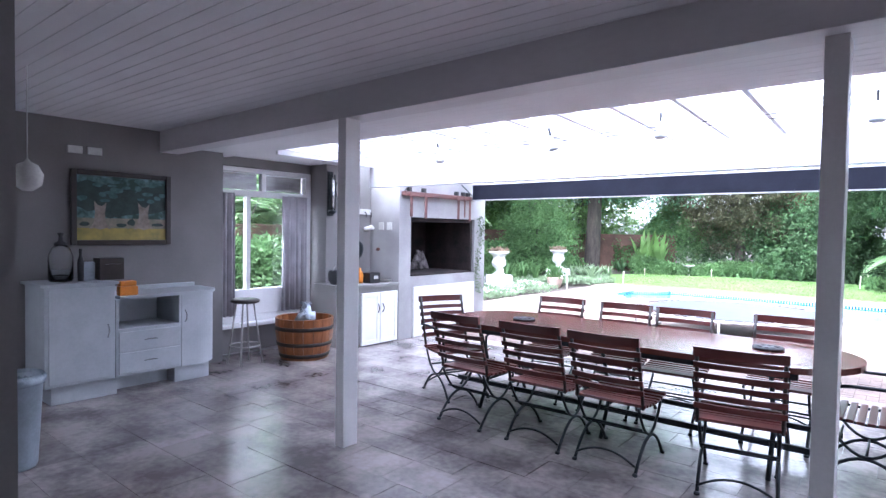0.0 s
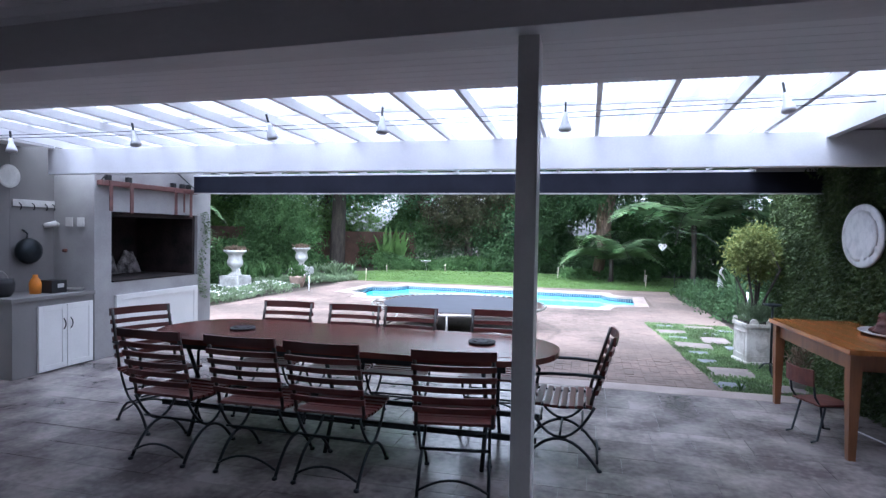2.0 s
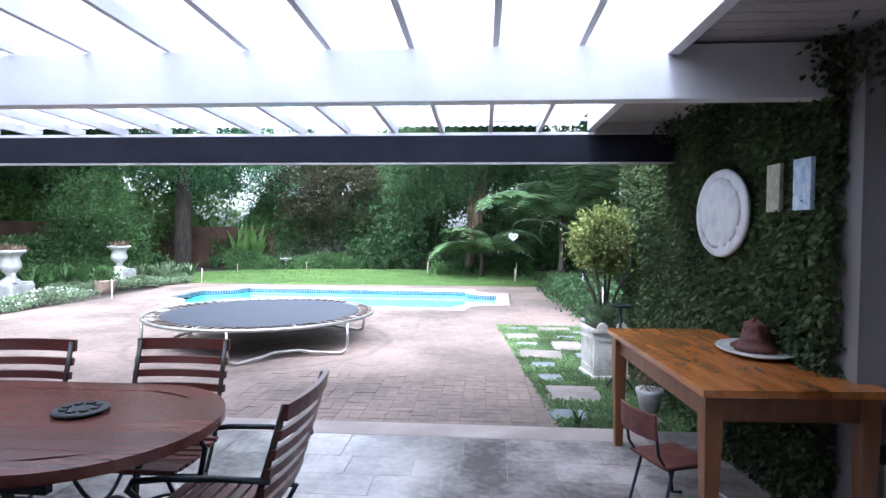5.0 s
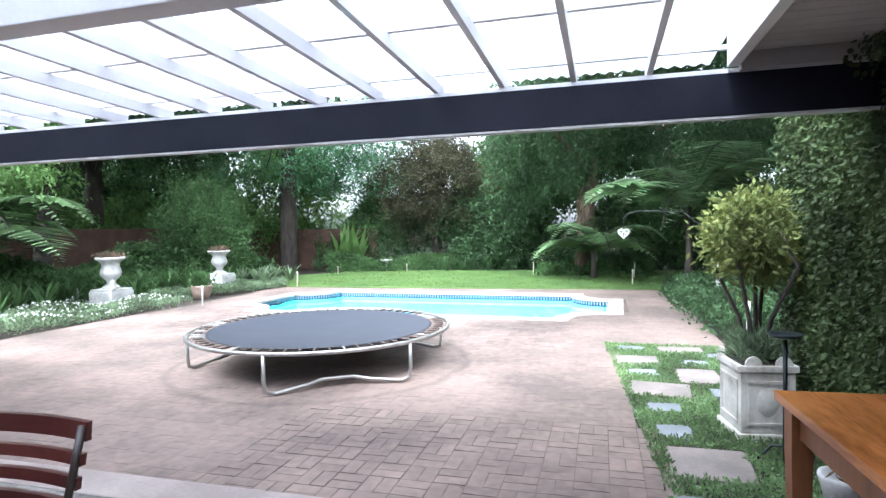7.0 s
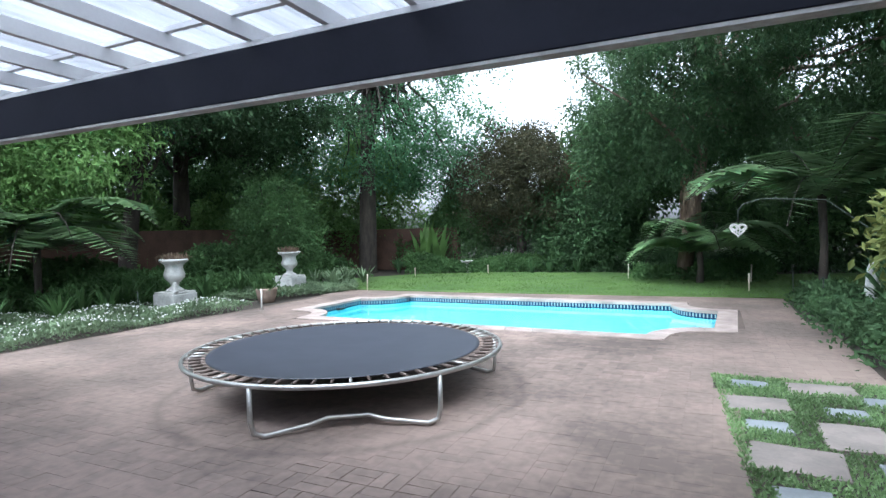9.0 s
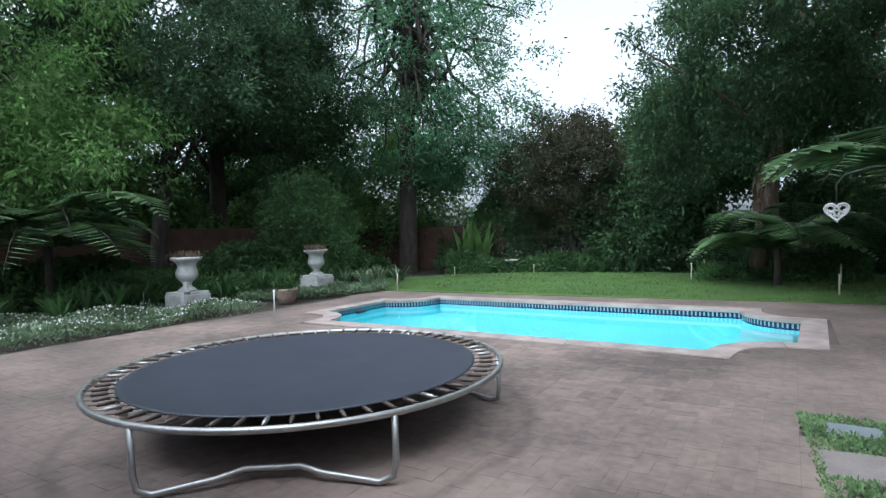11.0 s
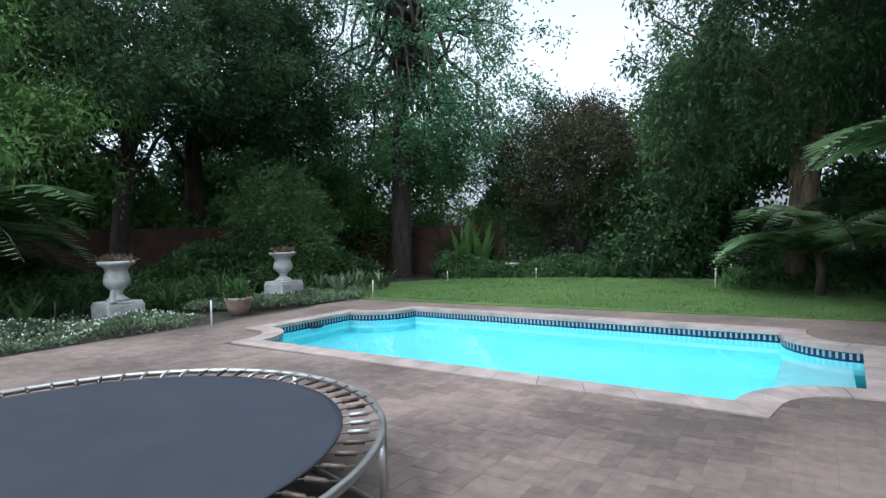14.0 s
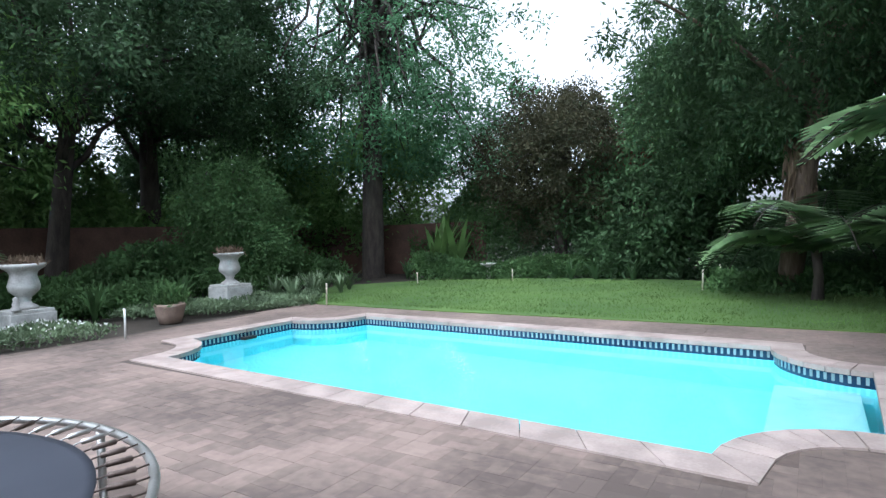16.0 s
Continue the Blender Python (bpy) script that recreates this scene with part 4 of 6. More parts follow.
for i, (x, y, h, w, m) in enumerate(((-12.51, 26.96, 5.29, 2.82, L_BRIGHT), (-16.9, 24.41, 6.63, 3.18, L_MID), (4.25, 26.42, 5.11, 2.97, L_MID), (8.01, 24.65, 4.73, 3.03, L_DARK), (9.79, 20.29, 5.36, 3.12, L_DARK), (-18.92, 13.78, 7.02, 3.75, L_DARK), (-17.95, 7.66, 6.37, 3.53, L_MID), (8.74, 15.01, 4.66, 2.84, L_DARK))):
    tree("boundary_tree", "leafy boundary tree closing off the garden", (x, y, -0.1), (0.2, 0.1, h * 0.8), 0.18, [((0, 0, h * 0.58), (w, w, h * 0.52), 1.0)], 150, 28000, 0.18, 0.36, m, 30 + i, limbs=12, group="boundary trees")


def hedge(name, label, x0, y0, x1, y1, h, deep, n, leaf, material, seed, flowers=0):
    """A ragged mass of shrub leaves along a line."""
    rng = np.random.default_rng(seed)
    L = math.hypot(x1 - x0, y1 - y0)
    f = rng.uniform(0, 1, n)
    hh = h * (0.72 + 0.28 * np.sin(f * L * 1.3 + seed) * np.sin(f * L * 0.47 + 1))
    ux, uy = (x1 - x0) / L, (y1 - y0) / L
    o = rng.normal(size=n) * deep * 0.4
    z = hh * np.sqrt(rng.uniform(0.0, 1, n)) * np.clip(1.15 - (np.abs(o) / deep) ** 2, 0.2, 1)
    P = np.stack([x0 + (x1 - x0) * f - uy * o, y0 + (y1 - y0) * f + ux * o, z - 0.08], 1) + rng.normal(size=(n, 3)) * 0.05
    P[:, 2] = np.maximum(P[:, 2], -0.06)
    ob = leaves(name, rng, P, rng.normal(size=(n, 3)) + [0, 0, 0.4], leaf, material)
    return tagged(ob, label, "shrub", "", "stuff")


hedge("back_hedge", "tall dark hedge along the garden boundary", -6.2, 26.3, 8.84, 26.8, 2.93, 1.2, 56000, 0.14, L_DARK, 50)
hedge("back_hedge", "lower stretch of dark hedge along the garden boundary", -10.04, 26.3, -6.2, 26.3, 3.3, 1.0, 26000, 0.13, L_MID, 67)
hedge("side_hedge", "tall dark hedge along the side boundary", 8.36, 26.79, 9.5, 9, 3.39, 1.4, 32000, 0.24, L_DARK, 51)
hedge("wall_hedge", "leafy shrubs showing over the garden wall", -17.6, 4, -14.72, 27.23, 4.29, 1.2, 60000, 0.2, L_BRIGHT, 59)
hedge("wall_hedge", "dark leafy growth beyond the garden wall", -20, 4, -16.44, 28.65, 5.99, 1.5, 40000, 0.27, L_DARK, 60)
hedge("window_shrubs", "leafy green shrubs outside the bay window", -8.3, 2.2, -8.1, 5.9, 2.5, 0.8, 16000, 0.12, L_MID, 63)
tree("garden_bush", "tall bushy mid-green shrub between the urns", (-10.33, 18.92, -0.1), (0.1, 0, 3.2), 0.07, [((0, 0, 2.0), (1.35, 1.35, 1.45), 0.75), ((0.2, 0, 0.95), (1.2, 1.1, 0.8), 0.25)], 170, 26000, 0.1, 0.22, L_MID, 66, limbs=14, size=0.938)
hedge("low_shrubs", "low mixed shrubs at the edge of the lawn", -8.47, 23.72, -2.85, 25.11, 0.78, 0.5, 16000, 0.11, L_MID, 52)
hedge("low_shrubs", "low mixed shrubs at the edge of the lawn", -2.85, 25.11, 7.48, 25.57, 0.75, 0.6, 16000, 0.12, L_DARK, 53)
hedge("fern_mound", "dark leafy mound at the foot of the great tree", -0.41, 22.95, 3.05, 22.65, 0.57, 0.8, 9000, 0.12, L_MID, 54)
hedge("left_shrubs", "mixed green shrubs behind the urns", -12.02, 8.05, -10.71, 22.64, 1.43, 1.1, 34000, 0.13, L_MID, 55)
hedge("left_shrubs", "mixed green shrubs behind the urns", -10.29, 12.02, -9.83, 16.64, 0.77, 0.6, 9000, 0.10, L_MID, 56)
hedge("right_shrubs", "dense dark green shrubs beside the paving", 3.58, 12.19, 3.4, 18.12, 0.62, 0.5, 15000, 0.09, L_DARK, 57)
hedge("right_shrubs", "tall shrubs of the side bed", 5.59, 10.18, 5.5, 18.63, 2.19, 1.0, 22000, 0.12, L_DARK, 58)

struct("garden_wall", nb((-14.68, 5.0, -0.1, -14.44, 25.73, 1.72), (-14.68, 25.73, -0.1, -7.3, 25.98, 1.58), bevel=0.02), M_GARDENWALL, "old reddish brick boundary wall")


# ivy on the wall, one sheet of single leaves
def ivy():
    rng = np.random.default_rng(21)
    n = 68000
    y = rng.uniform(5.24, 9.0, n)
    z = rng.uniform(0.0, 2.45, n)
    th = 0.05 + 0.09 * (0.5 + 0.5 * np.sin(y * 3.1 + z * 2.3) * np.cos(z * 3.7 - y))
    P = np.stack([3.13 - rng.uniform(0.1, 1.0, n) * th, y, z], 1)
    # the end of the wall and the tufts that creep over the soffit
    m = 7000
    Q = np.stack([rng.uniform(2.98, 3.5, m), 8.98 + rng.uniform(0, 0.22, m) ** 1.0, rng.uniform(-0.05, 2.5, m)], 1)
    k = 1600
    c = np.array([[3.06, 5.5, 2.41], [3.02, 5.4, 2.35], [3.0, 6.6, 2.40], [2.95, 7.3, 2.38], [3.05, 5.35, 2.25], [3.02, 7.9, 2.42]])
    R = c[rng.integers(0, len(c), k)] + rng.normal(size=(k, 3)) * [0.05, 0.22, 0.05]
    A = np.concatenate([P, Q, R])
    D = rng.normal(size=(len(A), 3)) * 0.6 + [-0.5, 0.1, -0.7]
    ob = leaves("ivy", rng, A, D, 0.038, L_IVY, None, 0.75)
    tagged(ob, "dense dark creeping ivy covering the patio wall", "ivy", "", "stuff")


ivy()


def frond(rng, base, az, length, rise, droop, n=26):
    """One feathered fern frond: a bent midrib with leaflets down both sides."""
    d = np.array([math.cos(az), math.sin(az), 0])
    s = np.array([-math.sin(az), math.cos(az), 0])
    P, D, S = [], [], []
    for i in range(n):
        f = (i + 1) / n
        p = np.array(base) + d * length * f + np.array([0, 0, rise * math.sin(f * 1.8) - droop * f ** 2.2])
        w = length * 0.40 * math.sin(math.pi * min(1, 0.15 + 0.85 * f)) ** 0.7 + 0.02
        for sg in (-1, 1):
            P.append(p), D.append(s * sg + d * 0.35 + np.array([0, 0, -0.18])), S.append(w)
    return np.array(P), np.array(D), np.array(S)


def tree_fern(base, height, length, count, seed, label):
    rng = np.random.default_rng(seed)
    t = thing("tree_fern", pose(*base), label, "fern", "tree ferns")
    part("trunk", tube(bmesh.new(), [(0, 0, -0.1), (0.03, 0, height * 0.5), (0, 0.02, height)], [0.11, 0.07, 0.08], 10), M_BARK, t)
    for k in range(count):
        az = 2 * math.pi * k / count + rng.uniform(-0.15, 0.15)
        ln, ri, dr = length * rng.uniform(0.85, 1.1), length * rng.uniform(0.25, 0.75), length * rng.uniform(0.3, 0.6)
        P, D, S = frond(rng, (0, 0, height), az, ln, ri, dr, 34)
        S = S[:, None]
        D = unit(D + rng.normal(size=D.shape) * 0.05)
        W = unit(np.cross(D, np.tile([0, 0, 1.0], (len(D), 1)))) * S * 0.13
        V = np.stack([P, P + D * S * 0.3 + W, P + D * S, P + D * S * 0.3 - W], 1).reshape(-1, 3)
        b = np.arange(len(P))[:, None] * 4
        fr1 = tris("frond", V, np.concatenate([b + [0, 1, 2], b + [0, 2, 3]], 0), L_FERN, t)
        fr1["kind"] = "stuff"
        part("midrib", tube(bmesh.new(), [(0, 0, height)] + [tuple(p) for p in P[6::12]], 0.008, 5), M_BARK, fr1)


tree_fern((1.33, 21.29, -0.1), 0.91, 2.01, 13, 61, "tree fern spreading pale fronds before the great tree")
tree_fern((3.54, 18.4, -0.1), 2.05, 2.35, 14, 62, "tall tree fern with drooping feathery fronds")
tree_fern((-10.83, 12.4, -0.1), 1.46, 2.33, 18, 63, "broad tree fern over the flower bed")
tree_fern((-11.53, 8.63, -0.1), 1.85, 2.25, 18, 64, "broad tree fern beside the garden wall")

SLABS = ((2.13, 7.26, 0.30, 0.25, 1), (2.27, 7.9, 0.50, 0.52, 0), (2.12, 8.47, 0.27, 0.27, 1), (2.11, 9.05, 0.29, 0.25, 1), (2.12, 9.62, 0.54, 0.48, 0), (2.01, 10.25, 0.30, 0.25, 1), (1.98, 10.81, 0.48, 0.42, 0), (1.95, 11.47, 0.31, 0.22, 1), (2.52, 11.42, 0.55, 0.42, 0), (2.59, 10.77, 0.28, 0.24, 1), (2.54, 10.19, 0.42, 0.55, 0), (2.73, 9.58, 0.3, 0.26, 1), (2.71, 7.25, 0.34, 0.3, 0), (2.89, 11.12, 0.26, 0.3, 1))


# white-flowered ground cover along the paving
def cover(name, label, poly, n, h, leaf, material, seed, flowers=0, bare=()):
    rng = np.random.default_rng(seed)
    poly = np.array(poly)
    lo, hi = poly.min(0), poly.max(0)
    pts = rng.uniform(lo, hi, (n * 3, 2))
    inside = np.zeros(len(pts), bool)
    j = len(poly) - 1
    for i in range(len(poly)):
        a, b = poly[i], poly[j]
        hit = ((a[1] > pts[:, 1]) != (b[1] > pts[:, 1])) & (pts[:, 0] < (b[0] - a[0]) * (pts[:, 1] - a[1]) / (b[1] - a[1] + 1e-9) + a[0])
        inside ^= hit
        j = i
    for x, y, w, d, _ in bare:
        inside &= ~((np.abs(pts[:, 0] - x) < w / 2 - 0.01) & (np.abs(pts[:, 1] - y) < d / 2 - 0.01))
    pts = pts[inside][:n]
    hh = h * (0.6 + 0.4 * np.sin(pts[:, 0] * 3.1) * np.cos(pts[:, 1] * 2.3))
    P = np.column_stack([pts, -0.07 + hh * np.sqrt(rng.uniform(0, 1, len(pts)))])
    ob = leaves(name, rng, P, rng.normal(size=P.shape) * 0.6 + [0, 0, 0.6], leaf, material)
    tagged(ob, label, "ground cover", "", "stuff")
    if flowers:
        k = rng.choice(len(P), flowers, replace=False)
        Q = np.column_stack([pts[k], -0.05 + hh[k] * 1.05])
        ob = leaves("white_flowers", rng, Q.repeat(3, 0), rng.normal(size=(len(Q) * 3, 3)) + [0, 0, 0.3], 0.025, L_PETAL, None, 0.9)
        tagged(ob, "tiny white flowers scattered over the ground cover", "flowers", "", "stuff")


cover("flower_bed", "silvery green ground cover with small white flowers", [(-7.33, 7.57), (-7.17, 11.38), (-7.24, 13), (-7.03, 14.5), (-8.5, 14.11), (-9.96, 12.97), (-10.57, 9.02), (-10.63, 7.57)], 30000, 0.30, 0.065, L_SILVER, 71, 1500)
cover("flower_bed", "silvery green ground cover at the foot of the urn", [(-6.84, 18.05), (-7.65, 16.33), (-9.27, 15.39), (-9.58, 17.98), (-8.78, 19.49), (-7.53, 19)], 12000, 0.24, 0.08, L_SILVER, 72)
cover("path_cover", "small green ground cover between the stepping stones", [(2.01, 6.83), (1.63, 11.72), (3.05, 11.72), (3.16, 9.13), (3.2, 6.84)], 24000, 0.06, 0.036, L_COVER, 73, 0, SLABS)


# ---- garden things ----
def urn(x, y, top, h, seed):
    u = thing("garden_urn", pose(x, y, 0), "weathered white cement urn on a square pedestal holding dry plants", "urn", "garden urns")
    u.matrix_basis = pose(x, y, 0) @ Matrix.Diagonal((0.87, 0.87, 1, 1))
    part("pedestal", nb((-0.35, -0.35, -0.12, 0.35, 0.35, top - 0.05), (-0.33, -0.33, top - 0.05, 0.33, 0.33, top), bevel=0.012), M_CEMENT, u)
    k = h / 0.75
    prof = [(0.2, 0), (0.21, 0.03), (0.17, 0.06), (0.11, 0.1), (0.09, 0.14), (0.11, 0.17), (0.10, 0.19), (0.16, 0.24), (0.23, 0.31), (0.245, 0.38), (0.225, 0.46), (0.20, 0.54), (0.21, 0.6), (0.26, 0.65), (0.33, 0.69), (0.345, 0.72), (0.33, 0.75), (0.28, 0.73), (0.24, 0.68), (0.0, 0.67)]
    part("bowl", lathe(bmesh.new(), [(r, z * k) for r, z in prof], 28, 0, 0, top), M_CEMENT, u)
    rng = np.random.default_rng(seed)
    P = np.column_stack([rng.normal(size=(500, 2)) * 0.13, np.full(500, top + h - 0.05) + rng.uniform(0, 0.1, 500)])
    leaves("dry_plant", rng, P, rng.normal(size=P.shape) * 0.7 + [0, 0, 0.7], 0.10, L_DRY, u, 0.3)


urn(-8.74, 13.97, 0.34, 0.69, 81)
urn(-8.68, 17.56, 0.38, 0.64, 82)
bm = lathe(bmesh.new(), [(0.06, 0), (0.07, 0.03), (0.04, 0.06), (0.055, 0.11), (0.035, 0.15), (0.04, 0.19), (0.0, 0.22)], 14)
ob = part("small_statue", bm, M_CEMENT)
ob.matrix_basis = pose(-8.48, 13.76, 0.34)
tagged(ob, "small pale stone figure on the urn's pedestal", "statue")
pot = thing("flower_pot", pose(-7.83, 15.73, PAVE - 0.04), "pale terracotta pot with a leafy plant by the bed", "pot")
part("pot", lathe(bmesh.new(), [(0.17, 0), (0.22, 0.16), (0.24, 0.27), (0.255, 0.3), (0.25, 0.33), (0.22, 0.33), (0.2, 0.27), (0.0, 0.27)], 24), M_TERRA, pot)
rng = np.random.default_rng(83)
leaves("plant", rng, np.column_stack([rng.normal(size=(420, 2)) * 0.12, 0.28 + rng.uniform(0, 0.3, 420)]), rng.normal(size=(420, 3)) * 0.6 + [0, 0, 0.8], 0.14, L_MID, pot, 0.25)

for i, (x, y, h, m) in enumerate(((-6.76, 14.41, 0.42, M_CHINA), (-6.66, 18.23, 0.42, M_STAKE), (-7.39, 22.3, 0.3, M_STAKE), (-5.25, 23.52, 0.32, M_STAKE), (-0.55, 22.35, 0.42, M_STAKE), (-0.41, 23.88, 0.42, M_STAKE), (2.35, 19.55, 0.4, M_STAKE), (2.5, 21.68, 0.45, M_STAKE), (3.09, 18.67, 0.55, M_GREENSTAKE), (3.25, 16.36, 0.6, M_GREENSTAKE), (3.1, 10.73, 0.75, M_CHINA), (-8.46, 12.89, 0.5, M_GREENSTAKE))):
    bm = tube(bmesh.new(), [(0, 0, -0.08), (0.004, 0, h * 0.6), (0.008, 0, h)], 0.016 if m is not M_GREENSTAKE else 0.012, 8)
    lathe(bm, [(0.018, h - 0.03), (0.018, h), (0.0, h + 0.006)], 8)
    ob = part("garden_stake", bm, m)
    ob.matrix_basis = pose(x, y, PAVE, 0, 2 * math.sin(i * 2.1), 0)
    tagged(ob, "thin dark garden stake in the bed" if m is M_GREENSTAKE else "thin pale garden stake marking the edge", "stake", "garden stakes")

# filigree heart on a slender hook
heart = thing("hanging_heart", pose(1.87, 11.48, 1.41), "pale filigree heart hanging from a slender dark hook", "ornament")
pts = []
for k in range(40):
    a = 2 * math.pi * k / 40
    pts.append((0.0042 * 16 * math.sin(a) ** 3, 0.0, 0.0042 * (13 * math.cos(a) - 5 * math.cos(2 * a) - 2 * math.cos(3 * a) - math.cos(4 * a))))
part("outline", tube(bmesh.new(), pts, 0.007, 7, True), M_CEMENT, heart)
for cx, cz, r in ((-0.034, 0.018, 0.02), (0.034, 0.018, 0.02), (0.0, -0.012, 0.017), (-0.021, -0.018, 0.012), (0.021, -0.018, 0.012), (0.0, -0.042, 0.012), (-0.045, 0.0, 0.009), (0.045, 0.0, 0.009), (0.0, 0.016, 0.01)):
    ring = [(cx + r * math.cos(k * math.pi / 7), 0.0, cz + r * math.sin(k * math.pi / 7)) for k in range(14)]
    part("scroll", tube(bmesh.new(), ring, 0.0045, 6, True), M_CEMENT, heart)
part("hook", tube(bmesh.new(), [(0, 0, 0.05), (0, 0, 0.18), (0.05, 0, 0.24), (0.2, 0.02, 0.28), (0.7, 0.05, 0.25), (1.25, 0.1, -0.2), (1.35, 0.12, -1.55)], 0.005, 6), M_GREENSTAKE, heart)

# stepping stones set in the ground cover
struct("path_bed", prism(bmesh.new(), [(2.01, 6.82), (1.63, 11.73), (3.05, 11.72), (3.16, 9.13), (3.3, 6.83)], -0.2, PAVE - 0.006), M_SOIL, "dark soil strip under the stepping stones")
rnd = random.Random(9)
for x, y, w, d, grey in SLABS:
    j = lambda: rnd.uniform(-0.018, 0.018)
    bm = prism(bmesh.new(), [(-w / 2 + j(), -d / 2 + j()), (0 + j(), -d / 2 + j()), (w / 2 + j(), -d / 2 + j()), (w / 2 + j(), d / 2 + j()), (j(), d / 2 + j()), (-w / 2 + j(), d / 2 + j())], -0.06, 0.012)
    bmesh.ops.bevel(bm, geom=[e for e in bm.edges if all(v.co.z > 0 for v in e.verts)], offset=0.006, segments=1, affect="EDGES")
    ob = part("stepping_stone", bm, M_SLABGREY if grey else M_SLAB)
    ob.matrix_basis = pose(x, y, PAVE, 0, 0, rnd.uniform(-4, 4))
    tagged(ob, "small grey paving slab in the ground cover" if grey else "square buff stepping stone in the ground cover", "stepping stone", "stepping stones")


# planter box with a clipped shrub
pl = thing("planter_box", pose(2.70, 8.60, PAVE, 0, 0, 9) @ Matrix.Diagonal((0.82, 0.52, 1, 1)), "stained white moulded square planter with scalloped rim", "planter")
part("base", nb((-0.25, -0.42, 0.0, 0.25, 0.42, 0.06), bevel=0.012), M_PLANTER, pl)
part("body", nb((-0.225, -0.395, 0.06, 0.225, 0.395, 0.5), bevel=0.012), M_PLANTER, pl)
part("rim", nb((-0.25, -0.42, 0.5, 0.25, 0.42, 0.55), bevel=0.012), M_PLANTER, pl)
for a, b in (((-0.237, -0.3, 0.12), (-0.225, 0.3, 0.14)), ((-0.237, -0.3, 0.42), (-0.225, 0.3, 0.44)), ((-0.237, -0.3, 0.12), (-0.225, -0.28, 0.44)), ((-0.237, 0.28, 0.12), (-0.225, 0.3, 0.44)), ((-0.17, -0.407, 0.12), (0.17, -0.395, 0.14)), ((-0.17, -0.407, 0.42), (0.17, -0.395, 0.44)), ((-0.17, -0.407, 0.12), (-0.15, -0.395, 0.44)), ((0.15, -0.407, 0.12), (0.17, -0.395, 0.44))):
    part("moulding", nb((*a, *b)), M_PLANTER, pl)
for x, y, r in ((-0.12, -0.39, 0), (0.13, -0.39, 0), (-0.23, 0.3, 90)):
    bm = prism(bmesh.new(), [(0.07 * math.cos(math.pi * k / 8), 0.065 * math.sin(math.pi * k / 8)) for k in range(9)], -0.02, 0.02)
    ob = part("scallop", bm, M_PLANTER, pl)
    ob.matrix_basis = pose(x, y, 0.55, 90, 0, r)
bm = lathe(bmesh.new(), [(0.03, 0), (0.09, 0.05), (0.1, 0.13), (0.07, 0.2), (0.0, 0.22)], 12)
ob = part("relief", bm, M_PLANTER, pl, "worn moulded relief of leaves")
ob.matrix_basis = pose(0, -0.385, 0.18) @ Matrix.Diagonal((1, 0.3, 1, 1))
part("soil", nb((-0.21, -0.38, 0.5, 0.21, 0.38, 0.556)), M_SOIL, pl)
rng = np.random.default_rng(84)
P = np.column_stack([rng.uniform(-0.2, 0.2, 1500), rng.uniform(-0.36, 0.36, 1500), 0.56 + rng.uniform(0, 0.16, 1500)])
leaves("underplanting", rng, P, rng.normal(size=P.shape) * 0.7 + [0, 0, 0.7], 0.11, L_SILVER, pl, 0.14)

shrub = thing("clipped_shrub", pose(2.71, 8.66, 0.5), "round yellow-green variegated shrub with slender stems", "shrub")
for k, (x, y) in enumerate(((0.0, 0.0), (0.08, -0.1), (-0.1, 0.08), (0.05, 0.1), (-0.06, -0.08))):
    bm = tube(bmesh.new(), [(x * 0.5, y * 0.5, 0.0), (x, y, 0.3), (x * 2.6, y * 2.6, 0.7), (x * 1.9 - 0.04, y * 1.9, 0.95)], [0.02, 0.016, 0.012, 0.006], 6)
    part("stem", bm, M_BARK, shrub)
rng = np.random.default_rng(85)
C = shell(rng, 130, (-0.04, 0.0, 0.92), (0.22, 0.25, 0.29), 0.35, 0.12)
P, D = clumps(rng, C, 7500, 0.065, 0.1)
leaves("foliage", rng, P, D, 0.055, L_YELLOW, shrub, 0.45)

stand = thing("iron_stand", pose(2.71, 7.93, PAVE) @ Matrix.Diagonal((1, 1, 0.93, 1)), "slim black iron candle stand beside the planter", "stand")
part("pole", tube(bmesh.new(), [(0, 0, 0.02), (0, 0, 0.9)], 0.014, 8), M_IRON, stand)
part("dish", lathe(bmesh.new(), [(0.02, 0.89), (0.09, 0.91), (0.1, 0.93), (0.085, 0.92), (0.0, 0.905)], 20), M_IRON, stand)
for a in (20, 140, 260):
    part("foot", tube(bmesh.new(), [(0, 0, 0.16), (0.08 * math.cos(radians(a)), 0.08 * math.sin(radians(a)), 0.14), (0.17 * math.cos(radians(a)), 0.17 * math.sin(radians(a)), 0.015), (0.22 * math.cos(radians(a)), 0.22 * math.sin(radians(a)), 0.04)], 0.009, 6), M_IRON, stand)


